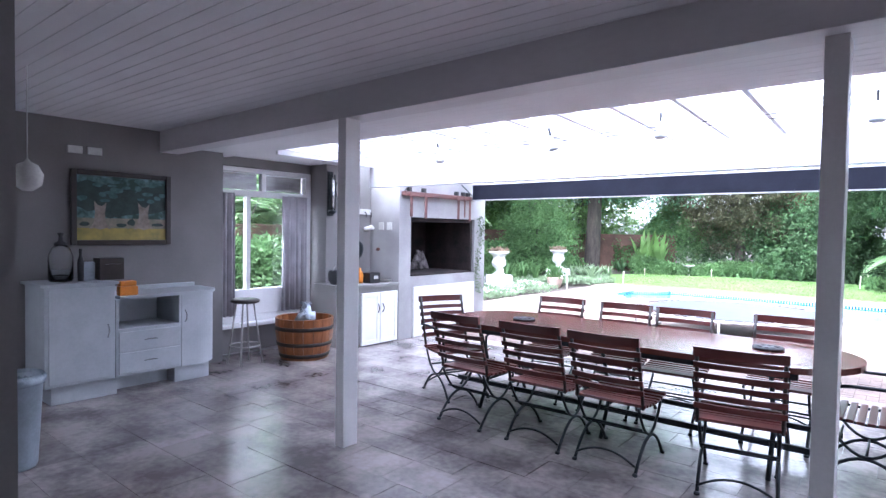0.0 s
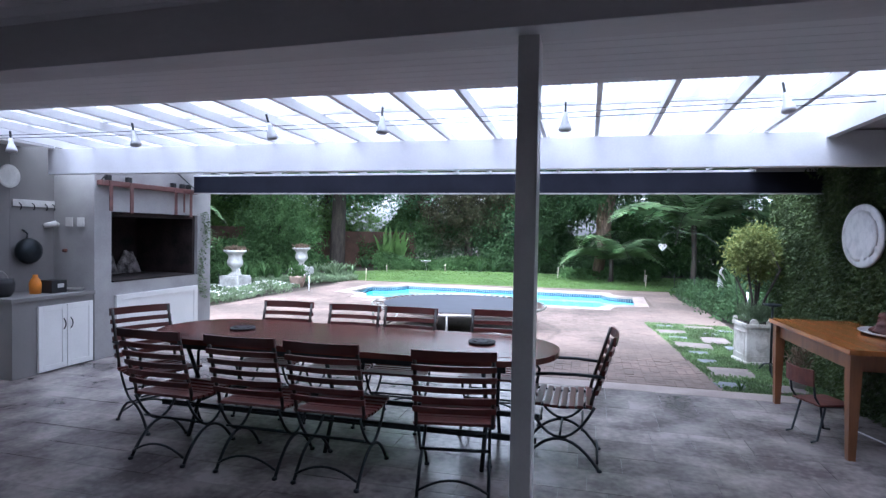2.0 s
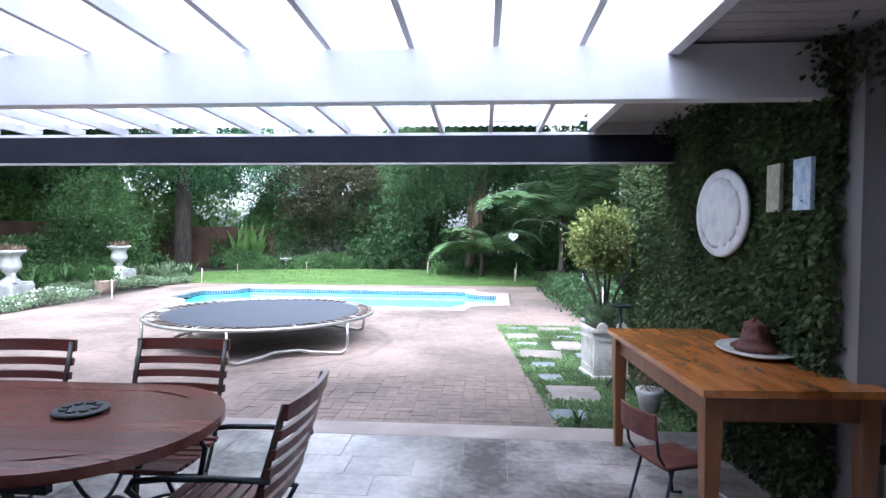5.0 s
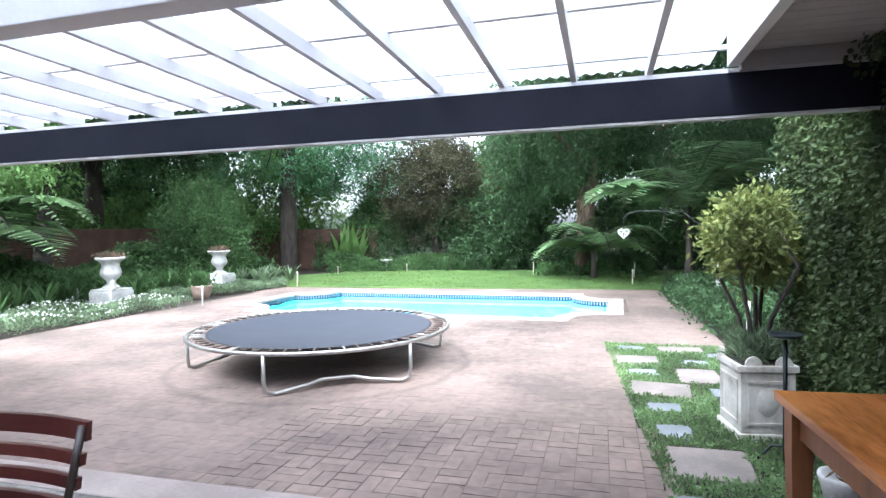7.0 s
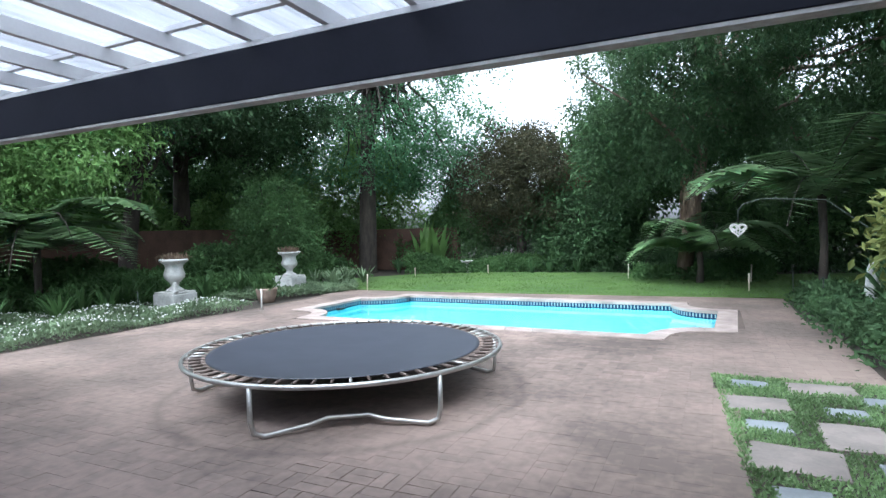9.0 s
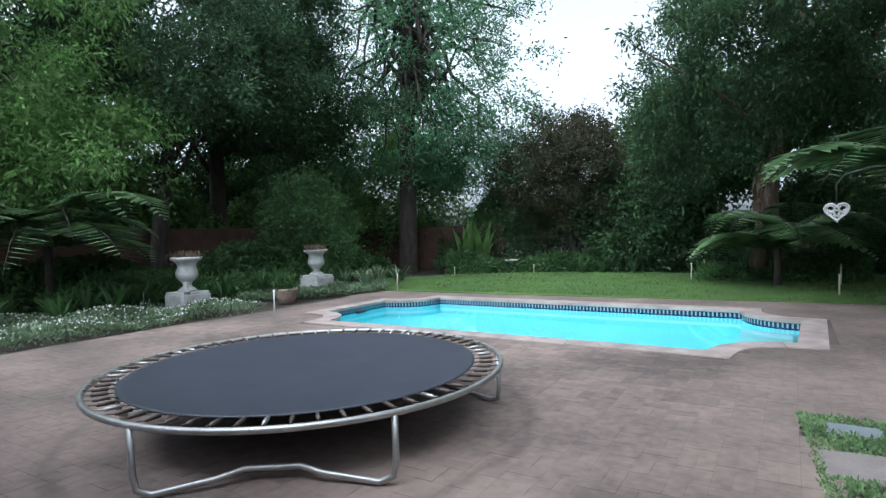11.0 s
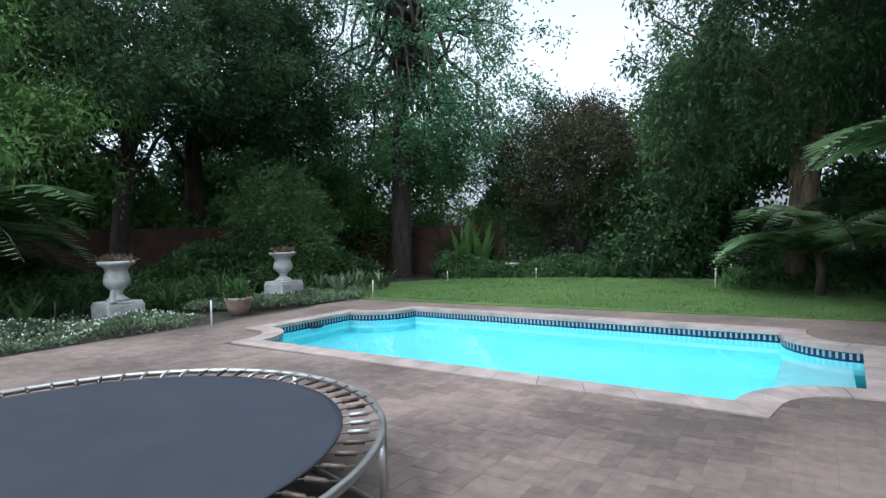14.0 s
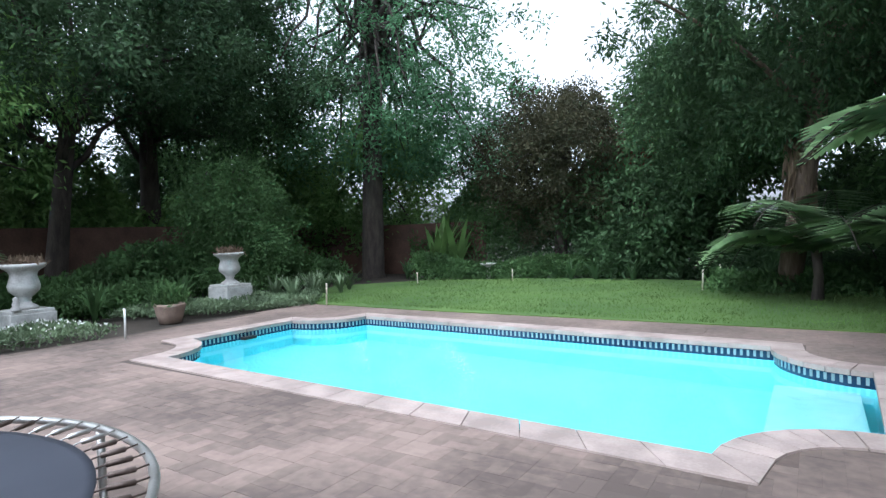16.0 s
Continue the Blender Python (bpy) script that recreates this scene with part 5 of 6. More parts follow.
def strappy(name, label, places, n, length, material, seed, curve=0.5, width=0.03):
    """Clumps of long strap leaves that bend outwards."""
    rng = np.random.default_rng(seed)
    V, F, k = [], [], 0
    for (x, y, z) in places:
        for _ in range(n):
            a, ln, c = rng.uniform(0, 2 * math.pi), length * rng.uniform(0.6, 1.2), curve * rng.uniform(0.5, 1.3)
            d, s = np.array([math.cos(a), math.sin(a)]), np.array([-math.sin(a), math.cos(a)]) * width
            pts = []
            for i, f in enumerate((0, 0.35, 0.7, 1.0)):
                r, h, w = ln * c * f ** 1.4, ln * (f - 0.42 * c * f ** 2.6), (1, 1.1, 0.8, 0.05)[i]
                o = rng.normal(size=2) * 0.04 if i == 0 else 0
                base = np.array([x, y]) + d * r
                pts += [(*(base + s * w), z + h), (*(base - s * w), z + h)]
            V += pts
            for i in range(3):
                F += [(k + 2 * i, k + 2 * i + 1, k + 2 * i + 3), (k + 2 * i, k + 2 * i + 3, k + 2 * i + 2)]
            k += 8
    ob = tris(name, np.array(V), np.array(F), material)
    return tagged(ob, label, "plant", "", "stuff")


rng = np.random.default_rng(86)
strappy("strap_plants", "clumps of bright strap leaves behind the flower bed", [(-8.9 - rng.uniform(0, 1.5), 9.6 + i * 0.31, -0.1) for i in range(26)], 26, 0.75, L_MID, 87)
strappy("strap_plants", "silvery strap leaved clumps beside the urn", [(-7.7 - rng.uniform(0, 1.3), 17.9 + rng.uniform(0, 2.8), -0.1) for i in range(12)], 26, 0.6, L_SILVER, 88)
strappy("strap_plants", "strap leaved clumps in the far bed", [(-9.4 + i * 0.7 + rng.uniform(-0.3, 0.3), 24.2 + rng.uniform(-0.3, 0.9), -0.1) for i in range(16)], 22, 0.6, L_DARK, 89)
strappy("banana_plants", "large upright leaves in the far bed", [(-8.16, 24.63, -0.1), (-7.71, 24.81, -0.1), (-8.49, 24.94, -0.1)], 9, 1.9, L_BRIGHT, 90, 0.35, 0.12)
strappy("dark_strap_plants", "dark spiky leaves in the side bed", [(3.9, 15.2, 0.1), (4.1, 16.0, 0.1), (3.8, 14.3, 0.1)], 30, 0.9, L_DARK, 91, 0.6, 0.04)
strappy("weed", "small dark weed growing beside the step", [(2.17, 7.02, -0.05)], 16, 0.17, L_MID, 94, 0.75, 0.009)
bm = tube(bmesh.new(), [(0, 0, -0.1), (0, 0, 0.45), (0.0, 0.02, 0.62), (-0.05, 0, 0.8), (-0.02, -0.03, 0.9), (0.06, -0.02, 0.86)], [0.02, 0.11, 0.09, 0.03, 0.04, 0.008], 10)
tube(bm, [(0.0, 0, 0.45), (0.2, 0.02, 0.42), (0.36, 0.03, 0.3)], [0.1, 0.07, 0.015], 8)
ob = part("bird_statue", bm, M_CEMENT)
ob.matrix_basis = pose(3.76, 15.62, PAVE, 0, 0, 10)
tagged(ob, "pale grey stone bird among the dark shrubs", "statue")
bath = thing("bird_bath", pose(-6.25, 24.07, -0.1) @ Matrix.Scale(0.75, 4), "small grey stone bird bath in the far bed", "bird bath")
part("column", lathe(bmesh.new(), [(0.16, 0), (0.16, 0.06), (0.08, 0.1), (0.06, 0.4), (0.1, 0.52)], 16), M_CEMENT, bath)
part("bowl", lathe(bmesh.new(), [(0.08, 0.52), (0.28, 0.6), (0.3, 0.64), (0.26, 0.63), (0.0, 0.57)], 20), M_CEMENT, bath)

# grass
rng = np.random.default_rng(92)
n = 26000
gx, gy = rng.uniform(-7.8, 6.0, n), 18.35 + 5.3 * rng.uniform(0, 1, n) ** 1.4
P = np.column_stack([gx, gy, np.full(n, -0.037)])
ob = leaves("grass", rng, P, rng.normal(size=P.shape) * 0.5 + [0, 0, 0.8], 0.055, L_GRASS, None, 0.16)
tagged(ob, "short mown grass blades of the lawn", "grass", "", "stuff")


# ---- side table group ----
st = thing("side_table", pose(2.75, 5.79, 0, 0, 0, 3) @ Matrix.Diagonal((0.95, 0.955, 1.022, 1)), "honey pine farmhouse table with square tapered legs", "table")
for k in range(6):
    part("plank", nb((-0.44 + k * 0.1467 + 0.0006, -0.83, 0.765, -0.44 + (k + 1) * 0.1467 - 0.0006, 0.83, 0.80), bevel=0.002), M_PINE, st)
part("apron", nb((-0.38, -0.74, 0.64, -0.355, 0.74, 0.764), (0.355, -0.74, 0.64, 0.38, 0.74, 0.764), (-0.355, -0.76, 0.64, 0.355, -0.735, 0.764), (-0.355, 0.735, 0.64, 0.355, 0.76, 0.764), bevel=0.002), M_PINEDARK, st)
for sx in (-1, 1):
    for sy in (-1, 1):
        bm = bmesh.new()
        x, y = sx * 0.37, sy * 0.745
        rings = [[bm.verts.new((x + a * w, y + b * w, z)) for a, b in ((-1, -1), (1, -1), (1, 1), (-1, 1))] for z, w in ((0, 0.026), (0.6, 0.042), (0.764, 0.042))]
        for a, b in zip(rings, rings[1:]):
            for k in range(4):
                bm.faces.new((a[k], a[(k + 1) % 4], b[(k + 1) % 4], b[k]))
        bm.faces.new(rings[0][::-1]), bm.faces.new(rings[-1])
        part("leg", bm, M_PINEDARK, st)
plate = part("oval_plate", lathe(bmesh.new(), [(0.0, 0.004), (0.14, 0.0), (0.2, 0.014), (0.24, 0.03), (0.235, 0.036), (0.19, 0.02), (0.0, 0.012)], 32), M_CHINA)
plate.matrix_basis = pose(2.96, 5.78, 0.819, 0, 0, 84) @ Matrix.Diagonal((1.15, 0.85, 1, 1))
tagged(plate, "white oval china plate on the pine table", "plate")
prof = [(0.1, 0.0), (0.115, 0.02), (0.11, 0.035), (0.085, 0.05), (0.08, 0.065), (0.078, 0.08), (0.07, 0.095), (0.072, 0.11), (0.06, 0.125), (0.055, 0.14), (0.05, 0.155), (0.035, 0.17), (0.02, 0.18), (0.0, 0.183)]
bm = lathe(bmesh.new(), prof, 36)
for v in bm.verts:
    v.co += Vector((noise.noise(v.co * 22), noise.noise(v.co * 22 + Vector((5, 0, 0))), 0)) * 0.03
    v.co += Vector((noise.noise(v.co * 70), noise.noise(v.co * 70 + Vector((5, 0, 0))), noise.noise(v.co * 70 + Vector((0, 5, 0))))) * 0.016
ob = part("clay_figure", bm, M_RED)
ob.matrix_basis = pose(2.96, 5.78, 0.833)
tagged(ob, "rough reddish brown clay sculpture on the plate", "sculpture")

sc = thing("school_chair", pose(2.42, 5.55, 0, 0, 0, -70), "small brown plywood chair on bent dark tubes", "chair")
part("seat", nb((-0.15, -0.15, 0.29, 0.15, 0.15, 0.305), bevel=0.006), M_RED, sc)
bm = bmesh.new()
pts = arc((-0.15, -0.2, 0.52), (0.15, -0.2, 0.52), (0, -0.03, 0), 6)
vs = [[bm.verts.new(p + Vector((0, a, b))) for a, b in ((-0.008, -0.07), (0.004, -0.07), (0.0, 0.06), (-0.014, 0.06))] for p in pts]
for a, b in zip(vs, vs[1:]):
    for k in range(4):
        bm.faces.new((a[k], a[(k + 1) % 4], b[(k + 1) % 4], b[k]))
bm.faces.new(vs[0][::-1]), bm.faces.new(vs[-1])
part("backrest", bm, M_RED, sc)
for s in (-1, 1):
    part("back_tube", tube(bmesh.new(), [(s * 0.13, -0.2, 0.56), (s * 0.13, -0.17, 0.36), (s * 0.13, -0.12, 0.285), (s * 0.13, 0.1, 0.28)], 0.009), M_IRON, sc)
    part("leg", tube(bmesh.new(), [(s * 0.13, 0.08, 0.285), (s * 0.14, 0.13, 0.02), (s * 0.14, 0.19, 0.012)], 0.009), M_IRON, sc)
    part("leg", tube(bmesh.new(), [(s * 0.13, -0.08, 0.285), (s * 0.14, -0.15, 0.02), (s * 0.14, -0.2, 0.012)], 0.009), M_IRON, sc)

pp = thing("plant_pot", pose(2.84, 7.4, PAVE) @ Matrix.Scale(0.74, 4), "weathered pale pot with a sparse plant against the ivy", "pot")
part("pot", lathe(bmesh.new(), [(0.1, 0), (0.14, 0.2), (0.16, 0.25), (0.155, 0.28), (0.13, 0.27), (0.0, 0.25)], 20), M_CEMENT, pp)
rng = np.random.default_rng(93)
leaves("plant", rng, np.column_stack([rng.normal(size=(200, 2)) * 0.07, 0.27 + rng.uniform(0, 0.28, 200)]), rng.normal(size=(200, 3)) * 0.5 + [0, 0, 0.8], 0.13, L_DRY, pp, 0.14)

# marble oval, two tile plaques and a cable by the ivy
mp = thing("marble_plaque", pose(3.03, 6.43, 1.64, 0, -90, 0) @ Matrix.Diagonal((1.03, 1.45, 1, 1)), "oval white marble relief plaque hung in the ivy", "plaque")
part("slab", lathe(bmesh.new(), [(0.0, 0.036), (0.24, 0.036), (0.27, 0.035), (0.285, 0.03), (0.29, 0.015), (0.28, 0.0), (0.0, 0.0)], 40), M_MARBLE, mp)
bm = lathe(bmesh.new(), [(0.245, 0.034), (0.2, 0.041), (0.15, 0.042), (0.1, 0.042), (0.05, 0.042), (0.0, 0.042)], 32)
for v in bm.verts:
    if v.co.z > 0.04:
        v.co.z += 0.012 * noise.noise(v.co * 14) + 0.006 * noise.noise(v.co * 35)
part("relief", bm, M_MARBLE, mp, "worn carved relief with grey veins")
for y, m, w, lab in ((5.685, M_CREAM, 0.14, "narrow cream ceramic plaque hung in the ivy"), (5.40, M_BLUE, 0.16, "pale blue patterned ceramic plaque hung in the ivy")):
    pq = nb((-0.012, -w / 2, -0.13, 0.012, w / 2, 0.13), bevel=0.004)
    ob = part("tile_plaque", pq, m)
    ob.matrix_basis = pose(3.0, y, 1.757)
    tagged(ob, lab, "plaque", "tile plaques")
cable = part("cable", tube(bmesh.new(), [(3.1, 6.6, 0.3), (3.02, 6.45, 0.02), (2.85, 6.1, 0.008), (2.75, 5.8, 0.008), (2.85, 5.5, 0.008), (2.9, 5.15, 0.008), (2.7, 4.95, 0.008), (2.72, 4.78, 0.008), (2.88, 4.82, 0.008), (2.86, 4.62, 0.008), (3.05, 4.3, 0.008), (3.15, 3.6, 0.008)], 0.006, 6), M_CABLE)
tagged(cable, "thin white electric cable trailing over the floor", "cable")

# pergola lamps on a wire
wire = part("lamp_wire", tube(bmesh.new(), arc((-4.9, 4.29, 2.40), (2.25, 4.29, 2.47), (0, 0, -0.03), 20), 0.003, 5), M_BLACK)
tagged(wire, "thin dark wire strung under the rafters", "wire", "lamp wires")
wire = part("lamp_wire", tube(bmesh.new(), arc((-4.9, 4.43, 2.40), (2.25, 4.43, 2.46), (0, 0, -0.03), 20), 0.003, 5), M_BLACK)
tagged(wire, "thin dark wire strung under the rafters", "wire", "lamp wires")


def clip_lamp():
    c = thing("clip_lamp", pose(0, 0, 0), "small clip-on spot lamp with a frosted bulb", "lamp", "pergola lamps")
    part("clip", nb((-0.007, -0.007, 0.02, 0.007, 0.007, 0.10), bevel=0.003), M_BLACK, c)
    part("bulb", lathe(bmesh.new(), [(0.016, 0.03), (0.018, 0.0), (0.026, -0.03), (0.043, -0.075), (0.045, -0.09), (0.03, -0.1), (0.0, -0.102)], 16), M_LAMPSHADE, c)
    return c


lamp = clip_lamp()
lamp.matrix_basis = pose(0.38, 4.29, 2.40)
for x in (-4.4, -3.1, -1.85, -0.93, 1.71):
    copy_thing(lamp, pose(x, 4.29, 2.37 + 0.022 * (x + 3), 12 * math.sin(x * 3), 14 * math.cos(x * 5), 0))


# ---- cabinet corner ----
cab = thing("sideboard", pose(0, -0.07, 0), "pale grey painted curved sideboard with doors and drawers", "cabinet")
part("tall_body", nb((-5.72, 1.60, 0.16, -5.2, 2.17, 1.05), bevel=0.006), M_CAB, cab)
part("tall_top", nb((-5.74, 1.57, 1.05, -5.18, 2.2, 1.075), bevel=0.006), M_CAB, cab)
d = part("door", nb((-5.2, 1.63, 0.19, -5.185, 2.14, 1.03), bevel=0.005), M_CAB, cab)
part("handle", tube(bmesh.new(), arc((-5.182, 2.10, 0.56), (-5.182, 2.10, 0.68), (0.03, 0, 0), 6), 0.006, 6), M_CHROME, d)
part("niche", nb((-5.72, 2.175, 0.60, -5.2, 2.2, 0.9), (-5.72, 2.78, 0.60, -5.2, 2.8, 0.9), (-5.72, 2.2, 0.60, -5.7, 2.78, 0.9), (-5.7, 2.2, 0.6, -5.2, 2.78, 0.615)), M_CAB, cab)
part("low_body", nb((-5.72, 2.175, 0.16, -5.2, 2.8, 0.6)), M_CAB, cab)
for z0, z1 in ((0.19, 0.385), (0.395, 0.585)):
    d = part("drawer", nb((-5.2, 2.2, z0, -5.186, 2.78, z1), bevel=0.004), M_CAB, cab)
    part("handle", tube(bmesh.new(), arc((-5.183, 2.43, (z0 + z1) / 2), (-5.183, 2.55, (z0 + z1) / 2), (0.025, 0, 0.01), 6), 0.005, 6), M_CHROME, d)
curve_ = [(-5.72, 2.805), (-5.2, 2.805), (-5.2, 2.98)] + [(-5.47 + 0.27 * math.cos(radians(a)), 2.98 + 0.27 * math.sin(radians(a))) for a in range(6, 91, 6)] + [(-5.72, 3.25)]
d = part("curved_end", prism(bmesh.new(), curve_, 0.16, 0.9), M_CAB, cab)
part("handle", tube(bmesh.new(), arc((-5.197, 2.84, 0.62), (-5.197, 2.84, 0.74), (0.03, 0, 0), 6), 0.006, 6), M_CHROME, d)
top_ = [(-5.74, 2.205), (-5.175, 2.205), (-5.175, 2.98)] + [(-5.47 + 0.295 * math.cos(radians(a)), 2.98 + 0.295 * math.sin(radians(a))) for a in range(6, 91, 6)] + [(-5.74, 3.275)]
part("low_top", prism(bmesh.new(), top_, 0.902, 0.93), M_CAB, cab)
part("upstand", nb((-5.745, 2.2, 0.931, -5.70, 3.2, 0.975), bevel=0.004), M_CAB, cab)
part("plinth", nb((-5.7, 1.66, 0.0, -5.24, 2.2, 0.158), (-5.7, 2.75, 0.0, -5.24, 3.12, 0.158), (-5.7, 2.2, 0.0, -5.4, 2.75, 0.158), bevel=0.004), M_CAB, cab)

pic = thing("painting", pose(-5.74, 2.385, 1.77), "framed landscape painting of two trees in a yellow field", "painting")
for b in ((-0.005, -0.48, -0.37, 0.035, -0.43, 0.37), (-0.005, 0.43, -0.37, 0.035, 0.48, 0.37), (-0.005, -0.43, -0.37, 0.035, 0.43, -0.32), (-0.005, -0.43, 0.32, 0.035, 0.43, 0.37)):
    part("frame", nb(b, bevel=0.008), M_DARKFRAME, pic)
M_CANVAS = mat("painted_trees", (0.02, 0.06, 0.045), (0.2, 0.34, 0.34), 0.6, scale=9, fine=25, bump=0.2, lo=0.42, hi=0.7)
M_FIELD = mat("painted_field", (0.42, 0.32, 0.07), (0.25, 0.22, 0.06), 0.6, scale=8, fine=25, bump=0.2)
M_PDIST = mat("painted_distance", (0.3, 0.26, 0.2), (0.16, 0.17, 0.12), 0.6, scale=10, fine=30, bump=0.2)
M_PSHADE = mat("painted_shade", (0.012, 0.03, 0.026), (0.03, 0.06, 0.05), 0.6, scale=12, fine=40, bump=0.2)
M_PLEAF = mat("painted_leaves", (0.1, 0.2, 0.2), (0.04, 0.1, 0.085), 0.6, scale=14, fine=50, bump=0.2)
M_PTRUNK = mat("painted_trunk", (0.35, 0.3, 0.25), (0.2, 0.16, 0.13), 0.6, scale=12, fine=40, bump=0.2)
part("canvas", nb((-0.004, -0.43, -0.32, 0.008, 0.43, 0.32)), M_CANVAS, pic)
part("painted_field", nb((0.008, -0.43, -0.32, 0.0095, 0.43, -0.2)), M_FIELD, pic)
part("painted_distance", nb((0.008, -0.43, -0.199, 0.0092, 0.43, -0.1)), M_PDIST, pic)
rnd = random.Random(12)


def daub(x, cy, cz, ry, rz, material, name, n=18):
    """A flat daub of paint with a ragged edge."""
    bm = bmesh.new()
    pts = []
    for k in range(n):
        a, q = 2 * math.pi * k / n, rnd.uniform(0.8, 1.15)
        pts.append((x, max(-0.428, min(0.428, cy + ry * q * math.cos(a))), max(-0.318, min(0.318, cz + rz * q * math.sin(a)))))
    bm.faces.new([bm.verts.new(p) for p in pts])
    part(name, bm, material, pic)


for cy, cz, ry, rz in ((-0.3, 0.12, 0.2, 0.17), (0.0, 0.06, 0.22, 0.15), (0.28, 0.1, 0.19, 0.15), (-0.1, -0.03, 0.14, 0.07)):
    daub(0.0098 + 0.0003 * cy, cy, cz, ry, rz, M_PSHADE, "painted_shade")
for q in range(26):
    daub(0.0106 + 0.00004 * q, rnd.uniform(-0.4, 0.4), rnd.uniform(0.02, 0.3), rnd.uniform(0.03, 0.075), rnd.uniform(0.012, 0.03), M_PLEAF, "painted_leaves", 9)
for y in (-0.22, 0.2):
    bm = bmesh.new()
    bm.faces.new([bm.verts.new((0.0122, y + a, b)) for a, b in ((-0.1, -0.21), (-0.05, -0.2), (0.0, -0.215), (0.06, -0.2), (0.1, -0.21), (0.055, -0.15), (0.045, -0.05), (0.06, 0.06), (0.02, 0.02), (-0.02, 0.03), (-0.055, 0.07), (-0.045, -0.05), (-0.06, -0.15))])
    part("painted_trunk", bm, M_PTRUNK, pic)
for cy, cz, ry, rz in ((-0.02, -0.17, 0.05, 0.02), (0.08, -0.14, 0.04, 0.035), (0.34, -0.16, 0.07, 0.02), (-0.36, -0.16, 0.05, 0.02)):
    daub(0.0124, cy, cz, ry, rz, M_PSHADE, "painted_bush", 10)
for y in (1.88, 2.055):
    ob = part("switch_box", nb((-5.75, y, 2.29, -5.715, y + 0.13, 2.365), bevel=0.008), M_CHINA)
    tagged(ob, "small white plastic switch box on the grey wall", "switch", "switch boxes")
disp = thing("drink_dispenser", pose(-5.5, 1.75, 1.075), "glass drink dispenser with a dark lid on the sideboard", "dispenser")
part("jar", lathe(bmesh.new(), [(0.09, 0.0), (0.1, 0.02), (0.1, 0.24), (0.07, 0.31), (0.045, 0.33), (0.04, 0.33), (0.065, 0.3), (0.092, 0.235), (0.092, 0.025), (0.0, 0.02)], 24), M_GLASS, disp)
part("lid", lathe(bmesh.new(), [(0.05, 0.33), (0.055, 0.35), (0.02, 0.37), (0.015, 0.42), (0.03, 0.44), (0.0, 0.45)], 16), M_BLACK, disp)
bx = thing("radio", pose(-5.45, 2.05, 1.076), "dark wooden radio box on the sideboard", "radio")
part("case", nb((-0.08, -0.02, 0.0, 0.08, 0.2, 0.21), bevel=0.008), M_DARKFRAME, bx)
part("trim", nb((0.08, 0.02, 0.15, 0.084, 0.18, 0.155)), M_CHROME, bx)
ob = part("paper_stand", nb((-5.5, 1.91, 1.076, -5.42, 2.01, 1.25), bevel=0.006), M_BIN)
tagged(ob, "pale paper leaflet stand on the sideboard", "leaflets")
bm = lathe(bmesh.new(), [(0.025, 0), (0.028, 0.18), (0.012, 0.24), (0.015, 0.3), (0.0, 0.3)], 12)
ob = part("bottle", bm, M_BLACK)
ob.matrix_basis = pose(-5.4, 1.88, 1.076)
tagged(ob, "dark glass bottle on the sideboard", "bottle")
ob = part("orange_packet", nb((-5.28, 2.14, 0.931, -5.2, 2.31, 1.02), (-5.29, 2.15, 1.021, -5.21, 2.30, 1.07), bevel=0.012), M_ORANGE)
tagged(ob, "orange paper packet on the edge of the sideboard", "packet")
bn = thing("waste_bin", pose(-3.95, 1.0, 0), "pale blue plastic bin with a white liner", "bin")
part("bucket", lathe(bmesh.new(), [(0.12, 0.0), (0.13, 0.02), (0.16, 0.55), (0.175, 0.56), (0.175, 0.59), (0.15, 0.59), (0.12, 0.03), (0.0, 0.03)], 28), M_BIN, bn)
part("liner", lathe(bmesh.new(), [(0.172, 0.55), (0.182, 0.59), (0.165, 0.615), (0.15, 0.57), (0.13, 0.45), (0.0, 0.42)], 22), M_BAG, bn)
hk = thing("hanging_lantern", pose(-3.9, 1.07, 1.9), "white kettle-shaped lantern hanging on a hook", "lantern")
part("body", lathe(bmesh.new(), [(0.03, -0.09), (0.08, -0.05), (0.09, 0.02), (0.06, 0.08), (0.02, 0.1), (0.0, 0.13)], 18), M_CHINA, hk)
part("cord", tube(bmesh.new(), [(0, 0, 0.12), (0, 0, 0.8)], 0.004, 6), M_CABLE, hk)

# half barrel, stool
brl = thing("half_barrel", pose(-5.27, 4.33, 0), "varnished oak half barrel with black hoops", "barrel")


def barrel_r(z):
    return 0.29 + 0.05 * z / 0.5 + 0.03 * math.sin(math.pi * min(1, z / 0.6))


for k in range(18):
    a0, a1 = 2 * math.pi * k / 18 + 0.006, 2 * math.pi * (k + 1) / 18 - 0.006
    bm = bmesh.new()
    rings = []
    for z in (0.0, 0.15, 0.32, 0.5):
        r = barrel_r(z)
        rings.append([bm.verts.new((rr * math.cos(a), rr * math.sin(a), z)) for rr, a in ((r, a0), (r, (a0 + a1) / 2), (r, a1), (r - 0.025, a1), (r - 0.025, a0))])
    for a, b in zip(rings, rings[1:]):
        for j in range(5):
            bm.faces.new((a[j], a[(j + 1) % 5], b[(j + 1) % 5], b[j]))
    bm.faces.new(rings[0][::-1]), bm.faces.new(rings[-1])
    part("stave", bm, M_BARREL, brl)
for z in (0.03, 0.17, 0.36):
    part("hoop", lathe(bmesh.new(), [(barrel_r(z) + 0.001, z), (barrel_r(z) + 0.005, z), (barrel_r(z + 0.045) + 0.005, z + 0.045), (barrel_r(z + 0.045) + 0.001, z + 0.045)], 36), M_HOOP, brl)
part("contents", lathe(bmesh.new(), [(0.3, 0.40), (0.2, 0.42), (0.0, 0.43)], 24), M_SOIL, brl)
